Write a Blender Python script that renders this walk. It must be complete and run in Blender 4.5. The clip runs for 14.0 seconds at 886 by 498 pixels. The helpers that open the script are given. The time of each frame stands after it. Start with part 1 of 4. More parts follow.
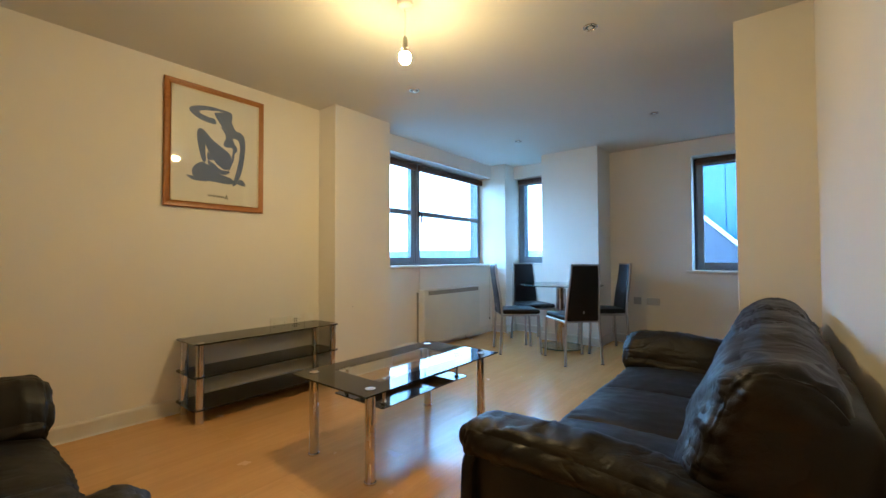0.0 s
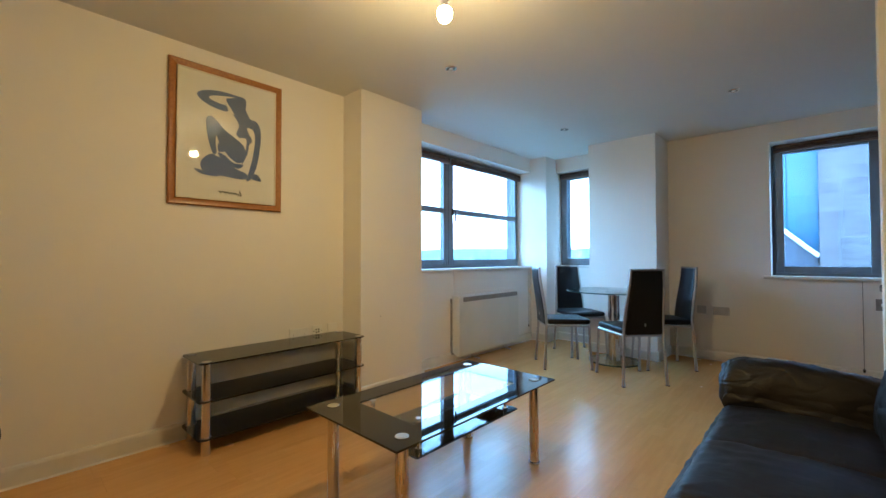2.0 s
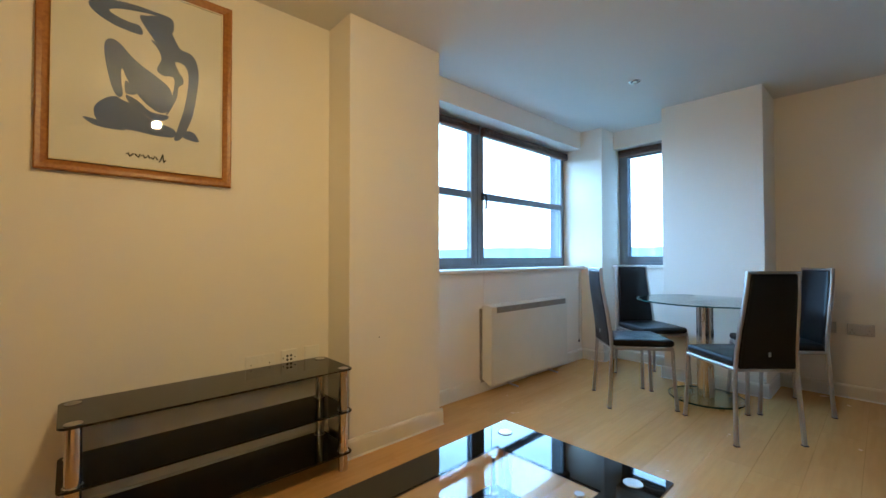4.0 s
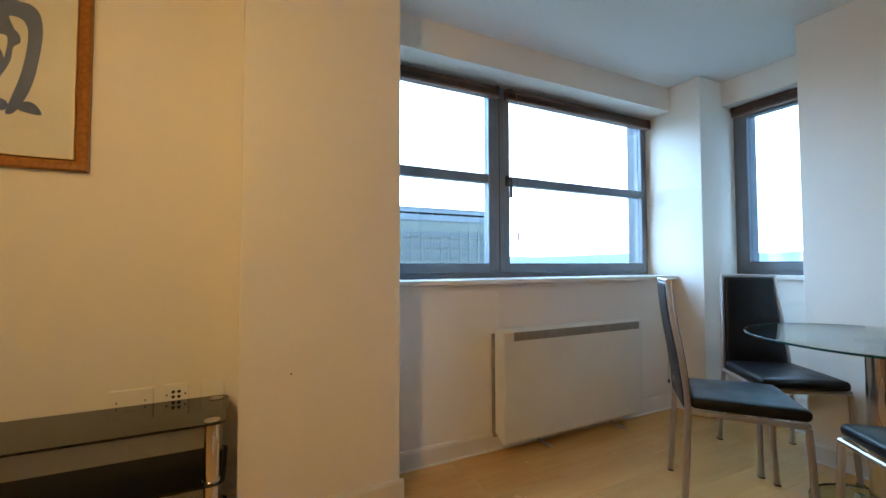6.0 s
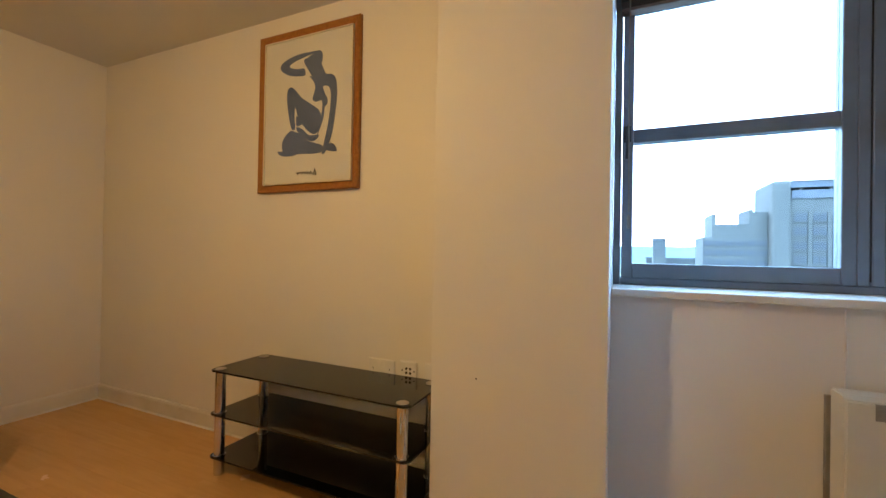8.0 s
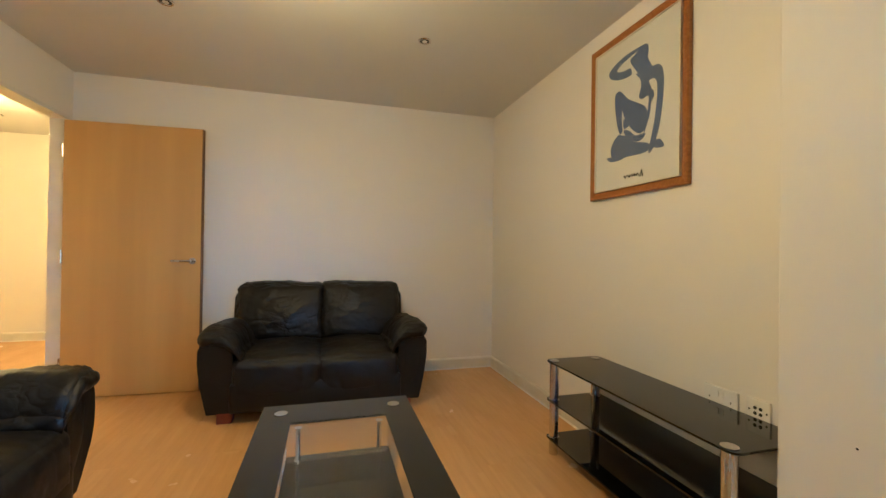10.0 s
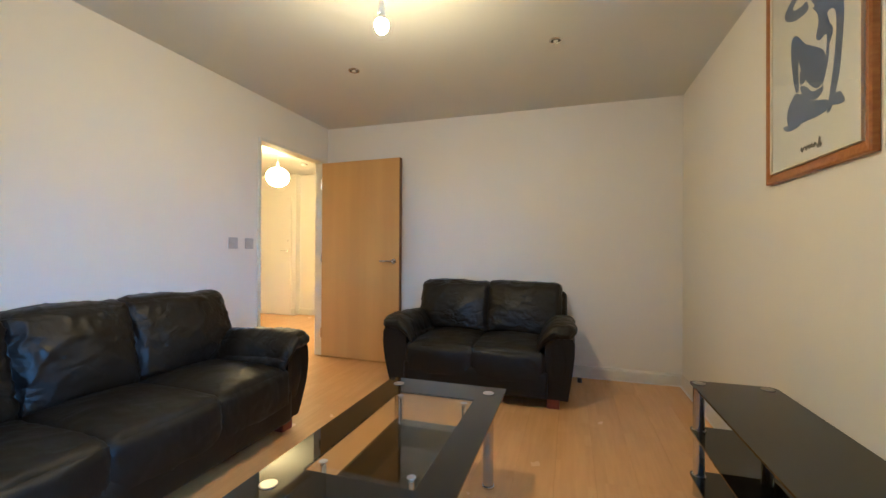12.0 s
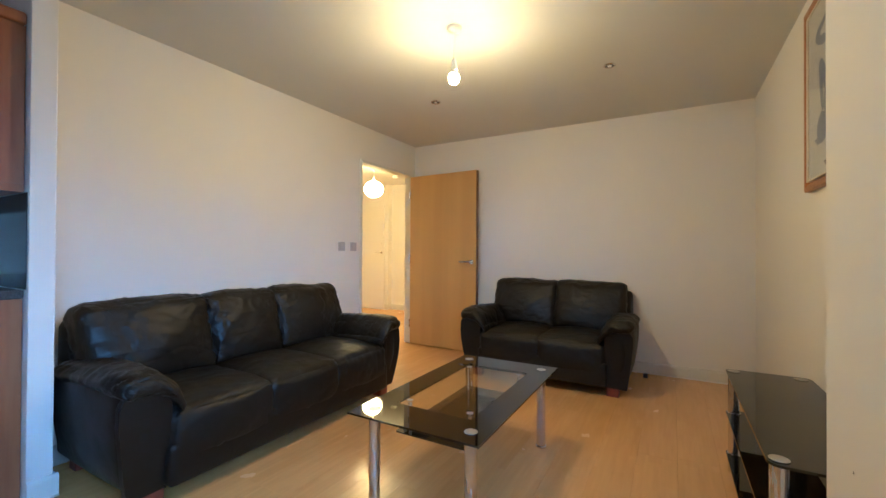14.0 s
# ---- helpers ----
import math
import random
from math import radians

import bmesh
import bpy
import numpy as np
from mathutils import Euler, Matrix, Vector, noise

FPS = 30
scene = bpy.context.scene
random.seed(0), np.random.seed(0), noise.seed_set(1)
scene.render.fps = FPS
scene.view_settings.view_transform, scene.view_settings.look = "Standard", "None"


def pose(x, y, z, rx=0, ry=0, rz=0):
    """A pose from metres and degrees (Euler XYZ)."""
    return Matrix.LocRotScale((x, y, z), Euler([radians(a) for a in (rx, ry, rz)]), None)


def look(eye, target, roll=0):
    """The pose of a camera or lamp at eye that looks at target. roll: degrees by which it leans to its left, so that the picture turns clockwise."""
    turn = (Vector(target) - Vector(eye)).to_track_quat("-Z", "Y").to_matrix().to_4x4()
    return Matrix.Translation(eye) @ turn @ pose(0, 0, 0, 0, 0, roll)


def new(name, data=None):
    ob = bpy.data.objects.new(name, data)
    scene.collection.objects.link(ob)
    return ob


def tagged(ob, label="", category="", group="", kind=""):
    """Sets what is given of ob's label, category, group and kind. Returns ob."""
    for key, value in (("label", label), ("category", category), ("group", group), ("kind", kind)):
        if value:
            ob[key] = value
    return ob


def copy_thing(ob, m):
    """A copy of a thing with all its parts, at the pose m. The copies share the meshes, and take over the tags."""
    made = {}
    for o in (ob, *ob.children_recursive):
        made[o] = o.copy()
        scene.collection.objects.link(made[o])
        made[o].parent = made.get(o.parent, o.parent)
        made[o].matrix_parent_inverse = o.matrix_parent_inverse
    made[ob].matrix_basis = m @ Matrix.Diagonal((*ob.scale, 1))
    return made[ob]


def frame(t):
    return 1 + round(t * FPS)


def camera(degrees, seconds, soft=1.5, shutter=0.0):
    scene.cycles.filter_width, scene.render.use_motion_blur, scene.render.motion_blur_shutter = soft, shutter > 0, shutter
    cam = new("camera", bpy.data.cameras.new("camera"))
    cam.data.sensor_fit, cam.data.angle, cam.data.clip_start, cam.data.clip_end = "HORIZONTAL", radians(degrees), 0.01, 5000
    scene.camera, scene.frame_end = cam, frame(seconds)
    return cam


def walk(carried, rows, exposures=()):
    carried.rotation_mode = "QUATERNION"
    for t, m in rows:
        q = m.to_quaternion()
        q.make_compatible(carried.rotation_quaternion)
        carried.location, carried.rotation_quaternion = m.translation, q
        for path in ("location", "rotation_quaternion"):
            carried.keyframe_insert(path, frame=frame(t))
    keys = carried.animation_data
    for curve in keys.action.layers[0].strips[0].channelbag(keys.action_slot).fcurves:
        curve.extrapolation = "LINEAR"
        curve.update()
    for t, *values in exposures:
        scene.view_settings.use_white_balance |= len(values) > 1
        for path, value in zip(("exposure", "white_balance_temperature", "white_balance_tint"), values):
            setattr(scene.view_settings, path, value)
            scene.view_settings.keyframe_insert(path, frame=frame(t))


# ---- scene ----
cam = camera(95.0, 14.0)
METRES, EYE, TILT, LEAN, TURN = 5.5, 1.03, 0.0, 0.0, 38.4
PATH = [
    (0, (0.179, 0.45, 1.048), (-1.078, 2.004, 1.097), -0.2),
    (0.5, (0.182, 0.483, 1.067), (-1.071, 2.041, 1.108), -0.3),
    (1, (0.158, 0.541, 1.073), (-1.123, 2.076, 1.121), -0.2),
    (1.5, (0.012, 0.647, 1.064), (-1.308, 2.149, 1.108), -0.1),
    (2, (-0.17, 0.736, 1.091), (-1.53, 2.201, 1.133), -0.1),
    (2.5, (-0.378, 0.879, 1.069), (-1.777, 2.307, 1.108), -0.1),
    (3, (-0.565, 1.021, 1.074), (-1.992, 2.421, 1.114), -0.1),
    (5.5, (-0.97, 2.37, 1.077), (-2.642, 3.466, 1.134), -0.2),
    (6, (-1.006, 2.615, 1.065), (-2.802, 3.492, 1.137), -0.1),
    (6.5, (-1.074, 2.855, 1.082), (-3.0, 3.392, 1.127), 0.4),
    (7, (-1.191, 3.065, 1.115), (-3.187, 3.186, 1.129), 0.6),
    (7.5, (-1.278, 3.196, 1.084), (-3.251, 2.866, 1.12), 0.9),
    (8, (-1.289, 3.288, 1.101), (-3.122, 2.487, 1.116), 1.0),
    (8.5, (-1.251, 3.394, 1.088), (-2.831, 2.167, 1.102), 0.9),
    (9, (-1.243, 3.483, 1.109), (-2.496, 1.924, 1.117), 0.9),
    (11.5, (-2.038, 3.501, 1.097), (-1.665, 1.536, 1.106), 0.5),
    (12, (-2.12, 3.623, 1.108), (-1.522, 1.715, 1.118), 0.3),
    (12.5, (-2.235, 3.775, 1.110), (-1.459, 1.931, 1.122), 0.2),
    (13, (-2.353, 3.855, 1.128), (-1.458, 2.066, 1.135), 0.1),
    (13.5, (-2.386, 3.947, 1.111), (-1.439, 2.185, 1.123), 0.1),
    (14, (-2.411, 4.04, 1.11), (-1.426, 2.299, 1.126), 0.3),
]
walk(cam, [(t, look(eye, target, roll)) for t, eye, target, roll in PATH],
     [(0, 2.74, 5050, 7), (3.0, 2.66, 5300, 8), (5.5, 2.52, 6000, 13), (6.5, 2.37, 6350, 16), (8.0, 2.58, 6000, 18), (9.2, 2.88, 5200, 8), (11.5, 3.06, 4350, 9), (12.5, 3.00, 4350, 9), (14, 2.95, 4550, 10)])

# ---- world, sun and lamps ----
world = bpy.data.worlds.new("sky")
scene.world = world
world.use_nodes = True
wn, wl = world.node_tree.nodes, world.node_tree.links
sky = wn.new("ShaderNodeTexSky")
sky.sky_type, sky.sun_disc = "NISHITA", False
sky.sun_elevation, sky.sun_rotation = radians(20), radians(180)
clouds = wn.new("ShaderNodeTexNoise")
clouds.inputs["Scale"].default_value, clouds.inputs["Detail"].default_value = 3.0, 6
wmap = wn.new("ShaderNodeMapping")
wmap.inputs["Scale"].default_value = (1, 1, 4)
wcoord = wn.new("ShaderNodeTexCoord")
wl.new(wcoord.outputs["Generated"], wmap.inputs["Vector"])
wl.new(wmap.outputs["Vector"], clouds.inputs["Vector"])
wramp = wn.new("ShaderNodeValToRGB")
wramp.color_ramp.elements[0].position, wramp.color_ramp.elements[0].color = 0.3, (0.35, 0.35, 0.35, 1)
wramp.color_ramp.elements[1].position, wramp.color_ramp.elements[1].color = 0.7, (0.8, 0.8, 0.8, 1)
wl.new(clouds.outputs["Fac"], wramp.inputs["Fac"])
wmix = wn.new("ShaderNodeMix")
wmix.data_type = "RGBA"
wl.new(wramp.outputs["Color"], wmix.inputs["Factor"])
wl.new(sky.outputs["Color"], wmix.inputs["A"])
wmix.inputs["B"].default_value = (17.0, 28.5, 40.0, 1)
wl.new(wmix.outputs["Result"], wn["Background"].inputs["Color"])
wn["Background"].inputs["Strength"].default_value = 0.15

sun = new("sun", bpy.data.lights.new("sun", "SUN"))
sun.data.energy, sun.data.angle, sun.data.color = 0.5, radians(12), (1, 0.93, 0.84)
sun.matrix_world = look((0, 0, 60), (0, -60, 22))

BULB_POWER, LANTERN_POWER = 165, 15

# ---- materials ----
def material(name, color=(0.8, 0.8, 0.8), rough=0.5, metal=0.0, color2=None, scale=4.0, stretch=(1, 1, 1), bump=0.0, bump_scale=60.0,
             rough2=None, coat=0.0, glow=0.0, space="Object", detail=5, spec=0.5, low=0.35, high=0.65):
    m = bpy.data.materials.new(name)
    m.use_nodes = True
    n, l = m.node_tree.nodes, m.node_tree.links
    b = n["Principled BSDF"]
    b.inputs["Base Color"].default_value = (*color, 1)
    b.inputs["Roughness"].default_value, b.inputs["Metallic"].default_value = rough, metal
    b.inputs["Coat Weight"].default_value = coat
    b.inputs["Specular IOR Level"].default_value = spec
    if glow:
        b.inputs["Emission Color"].default_value, b.inputs["Emission Strength"].default_value = (*color, 1), glow
    co = n.new("ShaderNodeTexCoord")
    mp = n.new("ShaderNodeMapping")
    mp.inputs["Scale"].default_value = stretch
    l.new(co.outputs[space], mp.inputs["Vector"])
    if color2 or rough2 is not None:
        t = n.new("ShaderNodeTexNoise")
        t.inputs["Scale"].default_value, t.inputs["Detail"].default_value = scale, detail
        l.new(mp.outputs["Vector"], t.inputs["Vector"])
        r = n.new("ShaderNodeMapRange")
        r.inputs["From Min"].default_value, r.inputs["From Max"].default_value = low, high
        l.new(t.outputs["Fac"], r.inputs["Value"])
        if color2:
            x = n.new("ShaderNodeMix")
            x.data_type = "RGBA"
            x.inputs["A"].default_value, x.inputs["B"].default_value = (*color, 1), (*color2, 1)
            l.new(r.outputs["Result"], x.inputs["Factor"])
            l.new(x.outputs["Result"], b.inputs["Base Color"])
        if rough2 is not None:
            y = n.new("ShaderNodeMapRange")
            y.inputs["To Min"].default_value, y.inputs["To Max"].default_value = rough, rough2
            l.new(r.outputs["Result"], y.inputs["Value"])
            l.new(y.outputs["Result"], b.inputs["Roughness"])
    if bump:
        t2 = n.new("ShaderNodeTexNoise")
        t2.inputs["Scale"].default_value, t2.inputs["Detail"].default_value = bump_scale, 4
        l.new(mp.outputs["Vector"], t2.inputs["Vector"])
        u = n.new("ShaderNodeBump")
        u.inputs["Strength"].default_value, u.inputs["Distance"].default_value = bump, 0.01
        l.new(t2.outputs["Fac"], u.inputs["Height"])
        l.new(u.outputs["Normal"], b.inputs["Normal"])
    return m


def laminate():
    m = material("beech_laminate", (0.47, 0.29, 0.155), 0.22, coat=0.0)
    n, l = m.node_tree.nodes, m.node_tree.links
    b = n["Principled BSDF"]
    co, info = n["Texture Coordinate"], n.new("ShaderNodeObjectInfo")
    off = n.new("ShaderNodeVectorMath")
    off.operation = "MULTIPLY_ADD"
    off.inputs[1].default_value = (37, 91, 13)
    l.new(info.outputs["Random"], off.inputs[0])
    l.new(co.outputs["Object"], off.inputs[2])
    mp = n.new("ShaderNodeMapping")
    mp.inputs["Scale"].default_value = (14, 1.2, 1)
    l.new(off.outputs["Vector"], mp.inputs["Vector"])
    g = n.new("ShaderNodeTexNoise")
    g.inputs["Scale"].default_value, g.inputs["Detail"].default_value = 3.0, 8
    l.new(mp.outputs["Vector"], g.inputs["Vector"])
    strip = n.new("ShaderNodeTexBrick")
    strip.inputs["Scale"].default_value = 1.0
    strip.inputs["Brick Width"].default_value, strip.inputs["Row Height"].default_value = 0.43, 0.064
    strip.inputs["Mortar Size"].default_value = 0.0
    strip.inputs["Color1"].default_value, strip.inputs["Color2"].default_value = (0.69, 0.400, 0.140, 1), (0.65, 0.370, 0.124, 1)
    rot = n.new("ShaderNodeMapping")
    rot.inputs["Rotation"].default_value = (0, 0, radians(90))
    l.new(off.outputs["Vector"], rot.inputs["Vector"])
    l.new(rot.outputs["Vector"], strip.inputs["Vector"])
    x = n.new("ShaderNodeMix")
    x.data_type, x.blend_type = "RGBA", "MULTIPLY"
    x.inputs["Factor"].default_value = 0.28
    ramp = n.new("ShaderNodeValToRGB")
    ramp.color_ramp.elements[0].position, ramp.color_ramp.elements[0].color = 0.3, (0.72, 0.68, 0.62, 1)
    ramp.color_ramp.elements[1].position, ramp.color_ramp.elements[1].color = 0.7, (1.05, 1.05, 1.05, 1)
    l.new(g.outputs["Fac"], ramp.inputs["Fac"])
    l.new(strip.outputs["Color"], x.inputs["A"])
    l.new(ramp.outputs["Color"], x.inputs["B"])
    l.new(x.outputs["Result"], b.inputs["Base Color"])
    sm = n.new("ShaderNodeTexNoise")
    sm.inputs["Scale"].default_value, sm.inputs["Detail"].default_value = 5, 4
    l.new(off.outputs["Vector"], sm.inputs["Vector"])
    rr = n.new("ShaderNodeMapRange")
    rr.inputs["To Min"].default_value, rr.inputs["To Max"].default_value = 0.16, 0.32
    l.new(sm.outputs["Fac"], rr.inputs["Value"])
    l.new(rr.outputs["Result"], b.inputs["Roughness"])
    return m


def leather(name, color, worn, crease=0.6, rough=0.40):
    """Soft hide: thin creases that run where two noises cross their middle, swollen hide between them, and a fine grain."""
    m = material(name, color, rough, color2=worn, scale=5, rough2=rough + 0.2, space="Object", detail=8, low=0.4, high=0.75, spec=0.34)
    n, l = m.node_tree.nodes, m.node_tree.links
    b, mp = n["Principled BSDF"], n["Mapping"]

    def math_node(op, a, c):
        q = n.new("ShaderNodeMath")
        q.operation = op
        for socket, v in zip(q.inputs, (a, c)):
            if isinstance(v, (int, float)):
                socket.default_value = v
            else:
                l.new(v, socket)
        return q.outputs["Value"]

    def noise_out(scale, detail, stretch, distortion=0.0):
        st = n.new("ShaderNodeMapping")
        st.inputs["Scale"].default_value = stretch
        l.new(mp.outputs["Vector"], st.inputs["Vector"])
        t = n.new("ShaderNodeTexNoise")
        t.inputs["Scale"].default_value, t.inputs["Detail"].default_value, t.inputs["Distortion"].default_value = scale, detail, distortion
        l.new(st.outputs["Vector"], t.inputs["Vector"])
        return t.outputs["Fac"]

    def valley(fac, width):
        return math_node("MINIMUM", math_node("MULTIPLY", math_node("ABSOLUTE", math_node("SUBTRACT", fac, 0.5), 0), width), 1.0)

    long_folds = valley(noise_out(4.0, 1.5, (1, 1, 1.7), 0.7), 10)
    short_folds = valley(noise_out(10.0, 1.5, (1.2, 0.8, 1.5), 1.0), 7)
    patch = n.new("ShaderNodeMapRange")
    patch.inputs["From Min"].default_value, patch.inputs["From Max"].default_value = 0.45, 0.62
    l.new(noise_out(2.6, 2, (1, 1, 1)), patch.inputs["Value"])
    fine = math_node("MULTIPLY", math_node("SUBTRACT", short_folds, 1.0), patch.outputs["Result"])
    total = math_node("ADD", math_node("ADD", math_node("MULTIPLY", long_folds, 0.5), math_node("MULTIPLY", fine, 0.5)), math_node("MULTIPLY", noise_out(8, 3, (1, 1, 1)), 0.7))
    grain = n.new("ShaderNodeTexVoronoi")
    grain.inputs["Scale"].default_value = 260
    l.new(mp.outputs["Vector"], grain.inputs["Vector"])
    b1, b2 = n.new("ShaderNodeBump"), n.new("ShaderNodeBump")
    b1.inputs["Strength"].default_value, b1.inputs["Distance"].default_value = crease, 0.012
    b2.inputs["Strength"].default_value, b2.inputs["Distance"].default_value = 0.22, 0.0015
    l.new(total, b1.inputs["Height"])
    l.new(grain.outputs["Distance"], b2.inputs["Height"])
    l.new(b1.outputs["Normal"], b2.inputs["Normal"])
    l.new(b2.outputs["Normal"], b.inputs["Normal"])
    return m


def clear_glass(name, tint=(0.93, 0.97, 0.95), gloss=0.0):
    m = bpy.data.materials.new(name)
    m.use_nodes = True
    n, l = m.node_tree.nodes, m.node_tree.links
    n.remove(n["Principled BSDF"])
    lw = n.new("ShaderNodeLayerWeight")
    lw.inputs["Blend"].default_value = 0.5
    p5 = n.new("ShaderNodeMath")
    p5.operation, p5.inputs[1].default_value = "POWER", 5.0
    f = n.new("ShaderNodeMapRange")
    f.inputs["To Min"].default_value, f.inputs["To Max"].default_value = 0.045, 1.0
    l.new(lw.outputs["Facing"], p5.inputs[0])
    l.new(p5.outputs["Value"], f.inputs["Value"])
    tr, gl, mx = n.new("ShaderNodeBsdfTransparent"), n.new("ShaderNodeBsdfGlossy"), n.new("ShaderNodeMixShader")
    tr.inputs["Color"].default_value = (*tint, 1)
    gl.inputs["Roughness"].default_value = gloss
    l.new(f.outputs["Result"], mx.inputs["Fac"])
    l.new(tr.outputs["BSDF"], mx.inputs[1])
    l.new(gl.outputs["BSDF"], mx.inputs[2])
    l.new(mx.outputs["Shader"], n["Material Output"].inputs["Surface"])
    return m


PAINT = material("cream_wall_paint", (0.82, 0.79, 0.73), 0.6, color2=(0.80, 0.765, 0.70), scale=1.3, bump=0.05, bump_scale=220, low=0.3, high=0.75)
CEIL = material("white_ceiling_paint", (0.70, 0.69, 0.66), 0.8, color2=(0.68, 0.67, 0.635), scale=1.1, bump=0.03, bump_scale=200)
GLOSS = material("satin_skirting_paint", (0.76, 0.74, 0.68), 0.33, color2=(0.70, 0.67, 0.60), scale=6, bump=0.02, bump_scale=80)
FLOORMAT = laminate()
UNDER = material("dark_underlay", (0.10, 0.06, 0.035), 0.8)
LEATHER = leather("brown_black_leather", (0.0046, 0.0036, 0.0028), (0.012, 0.0092, 0.0065), 0.55)
TAUT = leather("taut_brown_black_leather", (0.0046, 0.0036, 0.0028), (0.009, 0.0070, 0.0050), 0.12, 0.44)
PVC = leather("black_chair_vinyl", (0.0035, 0.0038, 0.0048), (0.006, 0.0065, 0.008), 0.07, 0.34)
CHROME = material("brushed_chrome", (0.66, 0.63, 0.60), 0.16, 1.0, rough2=0.3, scale=30, stretch=(1, 1, 0.1))
SATIN = material("satin_silver_paint", (0.48, 0.455, 0.43), 0.3, 0.9, rough2=0.4, scale=12)
BLACKGLASS = material("black_backed_glass", (0.0030, 0.0034, 0.0034), 0.015, rough2=0.035, scale=3, spec=0.5)
SMOKE = clear_glass("smoked_glass", (0.10, 0.105, 0.10))
PANE = clear_glass("clear_glass", (0.97, 0.98, 0.98))
# Window tint added to darken the bright view outside.
DIMGLASS = clear_glass("view_dimming_glass", (0.74, 0.765, 0.78))
TABLEGLASS = clear_glass("greenish_glass", (0.86, 0.93, 0.90))
CENTREGLASS = clear_glass("clear_table_glass", (0.955, 0.965, 0.955))
GLASSEDGE = material("green_glass_edge", (0.012, 0.06, 0.055), 0.1)
ALU = material("grey_aluminium_frame", (0.17, 0.195, 0.23), 0.4, 0.2, color2=(0.145, 0.17, 0.20), scale=8)
RUBBER = material("black_plastic", (0.012, 0.012, 0.013), 0.4, color2=(0.02, 0.02, 0.02), scale=20)
WHITEPL = material("white_plastic", (0.84, 0.83, 0.80), 0.28, color2=(0.80, 0.785, 0.74), scale=10)
HEATPAINT = material("cream_heater_enamel", (0.75, 0.735, 0.67), 0.38, color2=(0.70, 0.69, 0.62), scale=3, bump=0.02, bump_scale=120)
VENT = material("grey_heater_vent", (0.30, 0.285, 0.25), 0.55, color2=(0.25, 0.235, 0.21), scale=20)
FRAMEWOOD = material("stained_beech_frame", (0.37, 0.15, 0.022), 0.35, color2=(0.28, 0.10, 0.014), scale=12, stretch=(1, 6, 6), bump=0.03)
GILT = material("pale_inner_slip", (0.75, 0.68, 0.52), 0.35)
PAPER = material("cream_print_paper", (0.80, 0.77, 0.72), 0.7, color2=(0.77, 0.74, 0.68), scale=5)
INK = material("slate_blue_print", (0.115, 0.165, 0.34), 0.65, color2=(0.09, 0.135, 0.29), scale=9)
INKDARK = material("dark_pen_ink", (0.04, 0.04, 0.035), 0.6)
DOORWOOD = material("beech_veneer_door", (0.64, 0.385, 0.105), 0.36, color2=(0.55, 0.32, 0.082), scale=1.1, stretch=(3.6, 3.6, 0.25), detail=7, bump=0.02)
DOOREDGE = material("dark_door_lipping", (0.17, 0.085, 0.035), 0.5, color2=(0.13, 0.06, 0.02), scale=10)
FOOTWOOD = material("red_brown_foot", (0.22, 0.045, 0.022), 0.4, color2=(0.15, 0.03, 0.015), scale=15)
CABWOOD = material("cherry_cabinet_veneer", (0.33, 0.13, 0.05), 0.4, color2=(0.26, 0.09, 0.035), scale=4, stretch=(5, 5, 0.6), detail=8)
WORKTOP = material("dark_speckled_worktop", (0.03, 0.033, 0.035), 0.25, color2=(0.07, 0.075, 0.08), scale=180)
SPLASH = material("dark_glossy_splashback", (0.035, 0.05, 0.045), 0.1, color2=(0.05, 0.07, 0.06), scale=5)
BLIND = material("dark_wood_blind_slat", (0.085, 0.045, 0.032), 0.45, color2=(0.055, 0.03, 0.022), scale=8, stretch=(8, 1, 8))
CORD = material("blind_cord", (0.22, 0.18, 0.14), 0.8)
RAILWOOD = material("worn_bottom_rail", (0.24, 0.15, 0.12), 0.45, color2=(0.17, 0.10, 0.08), scale=9, stretch=(8, 1, 8))
SOCKPL = material("aged_white_plastic", (0.82, 0.81, 0.78), 0.3, color2=(0.78, 0.77, 0.73), scale=10)
GREYPL = material("grey_white_plastic", (0.50, 0.49, 0.49), 0.3, color2=(0.45, 0.44, 0.43), scale=10)
BULBGLOW = material("lit_frosted_bulb", (1.0, 0.63, 0.22), 0.4, glow=BULB_POWER)
LANTERNGLOW = material("lit_paper_lantern", (1.0, 0.61, 0.17), 0.7, glow=LANTERN_POWER)
CONCRETE = material("weathered_tower_concrete", (0.092, 0.094, 0.080), 0.8, color2=(0.074, 0.076, 0.066), scale=0.25)
TOWERGLASS = material("tower_window_glass", (0.042, 0.050, 0.056), 0.6, color2=(0.055, 0.062, 0.066), scale=0.2)
BANDGREY = material("grey_roof_band", (0.10, 0.11, 0.12), 0.7, color2=(0.08, 0.09, 0.10), scale=0.3)
BLUEPANEL = material("blue_cladding_panel", (0.009, 0.095, 0.19), 0.35, color2=(0.008, 0.085, 0.17), scale=0.8)
GREYBRICK = material("grey_brown_brickwork", (0.12, 0.112, 0.118), 0.85, color2=(0.07, 0.064, 0.072), scale=2.2, stretch=(1, 1, 5))
SLATE = material("dark_slate_roof", (0.035, 0.045, 0.07), 0.6, color2=(0.05, 0.06, 0.085), scale=4)
WHITETRIM = material("white_verge_board", (0.75, 0.75, 0.73), 0.5)
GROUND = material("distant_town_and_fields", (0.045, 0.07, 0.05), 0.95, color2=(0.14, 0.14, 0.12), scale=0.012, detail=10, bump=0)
# The haze of distance is mixed into the hills' blue-green colour.
HILL = material("haze_tinted_hills", (0.045, 0.085, 0.10), 0.95, color2=(0.06, 0.10, 0.11), scale=0.004)

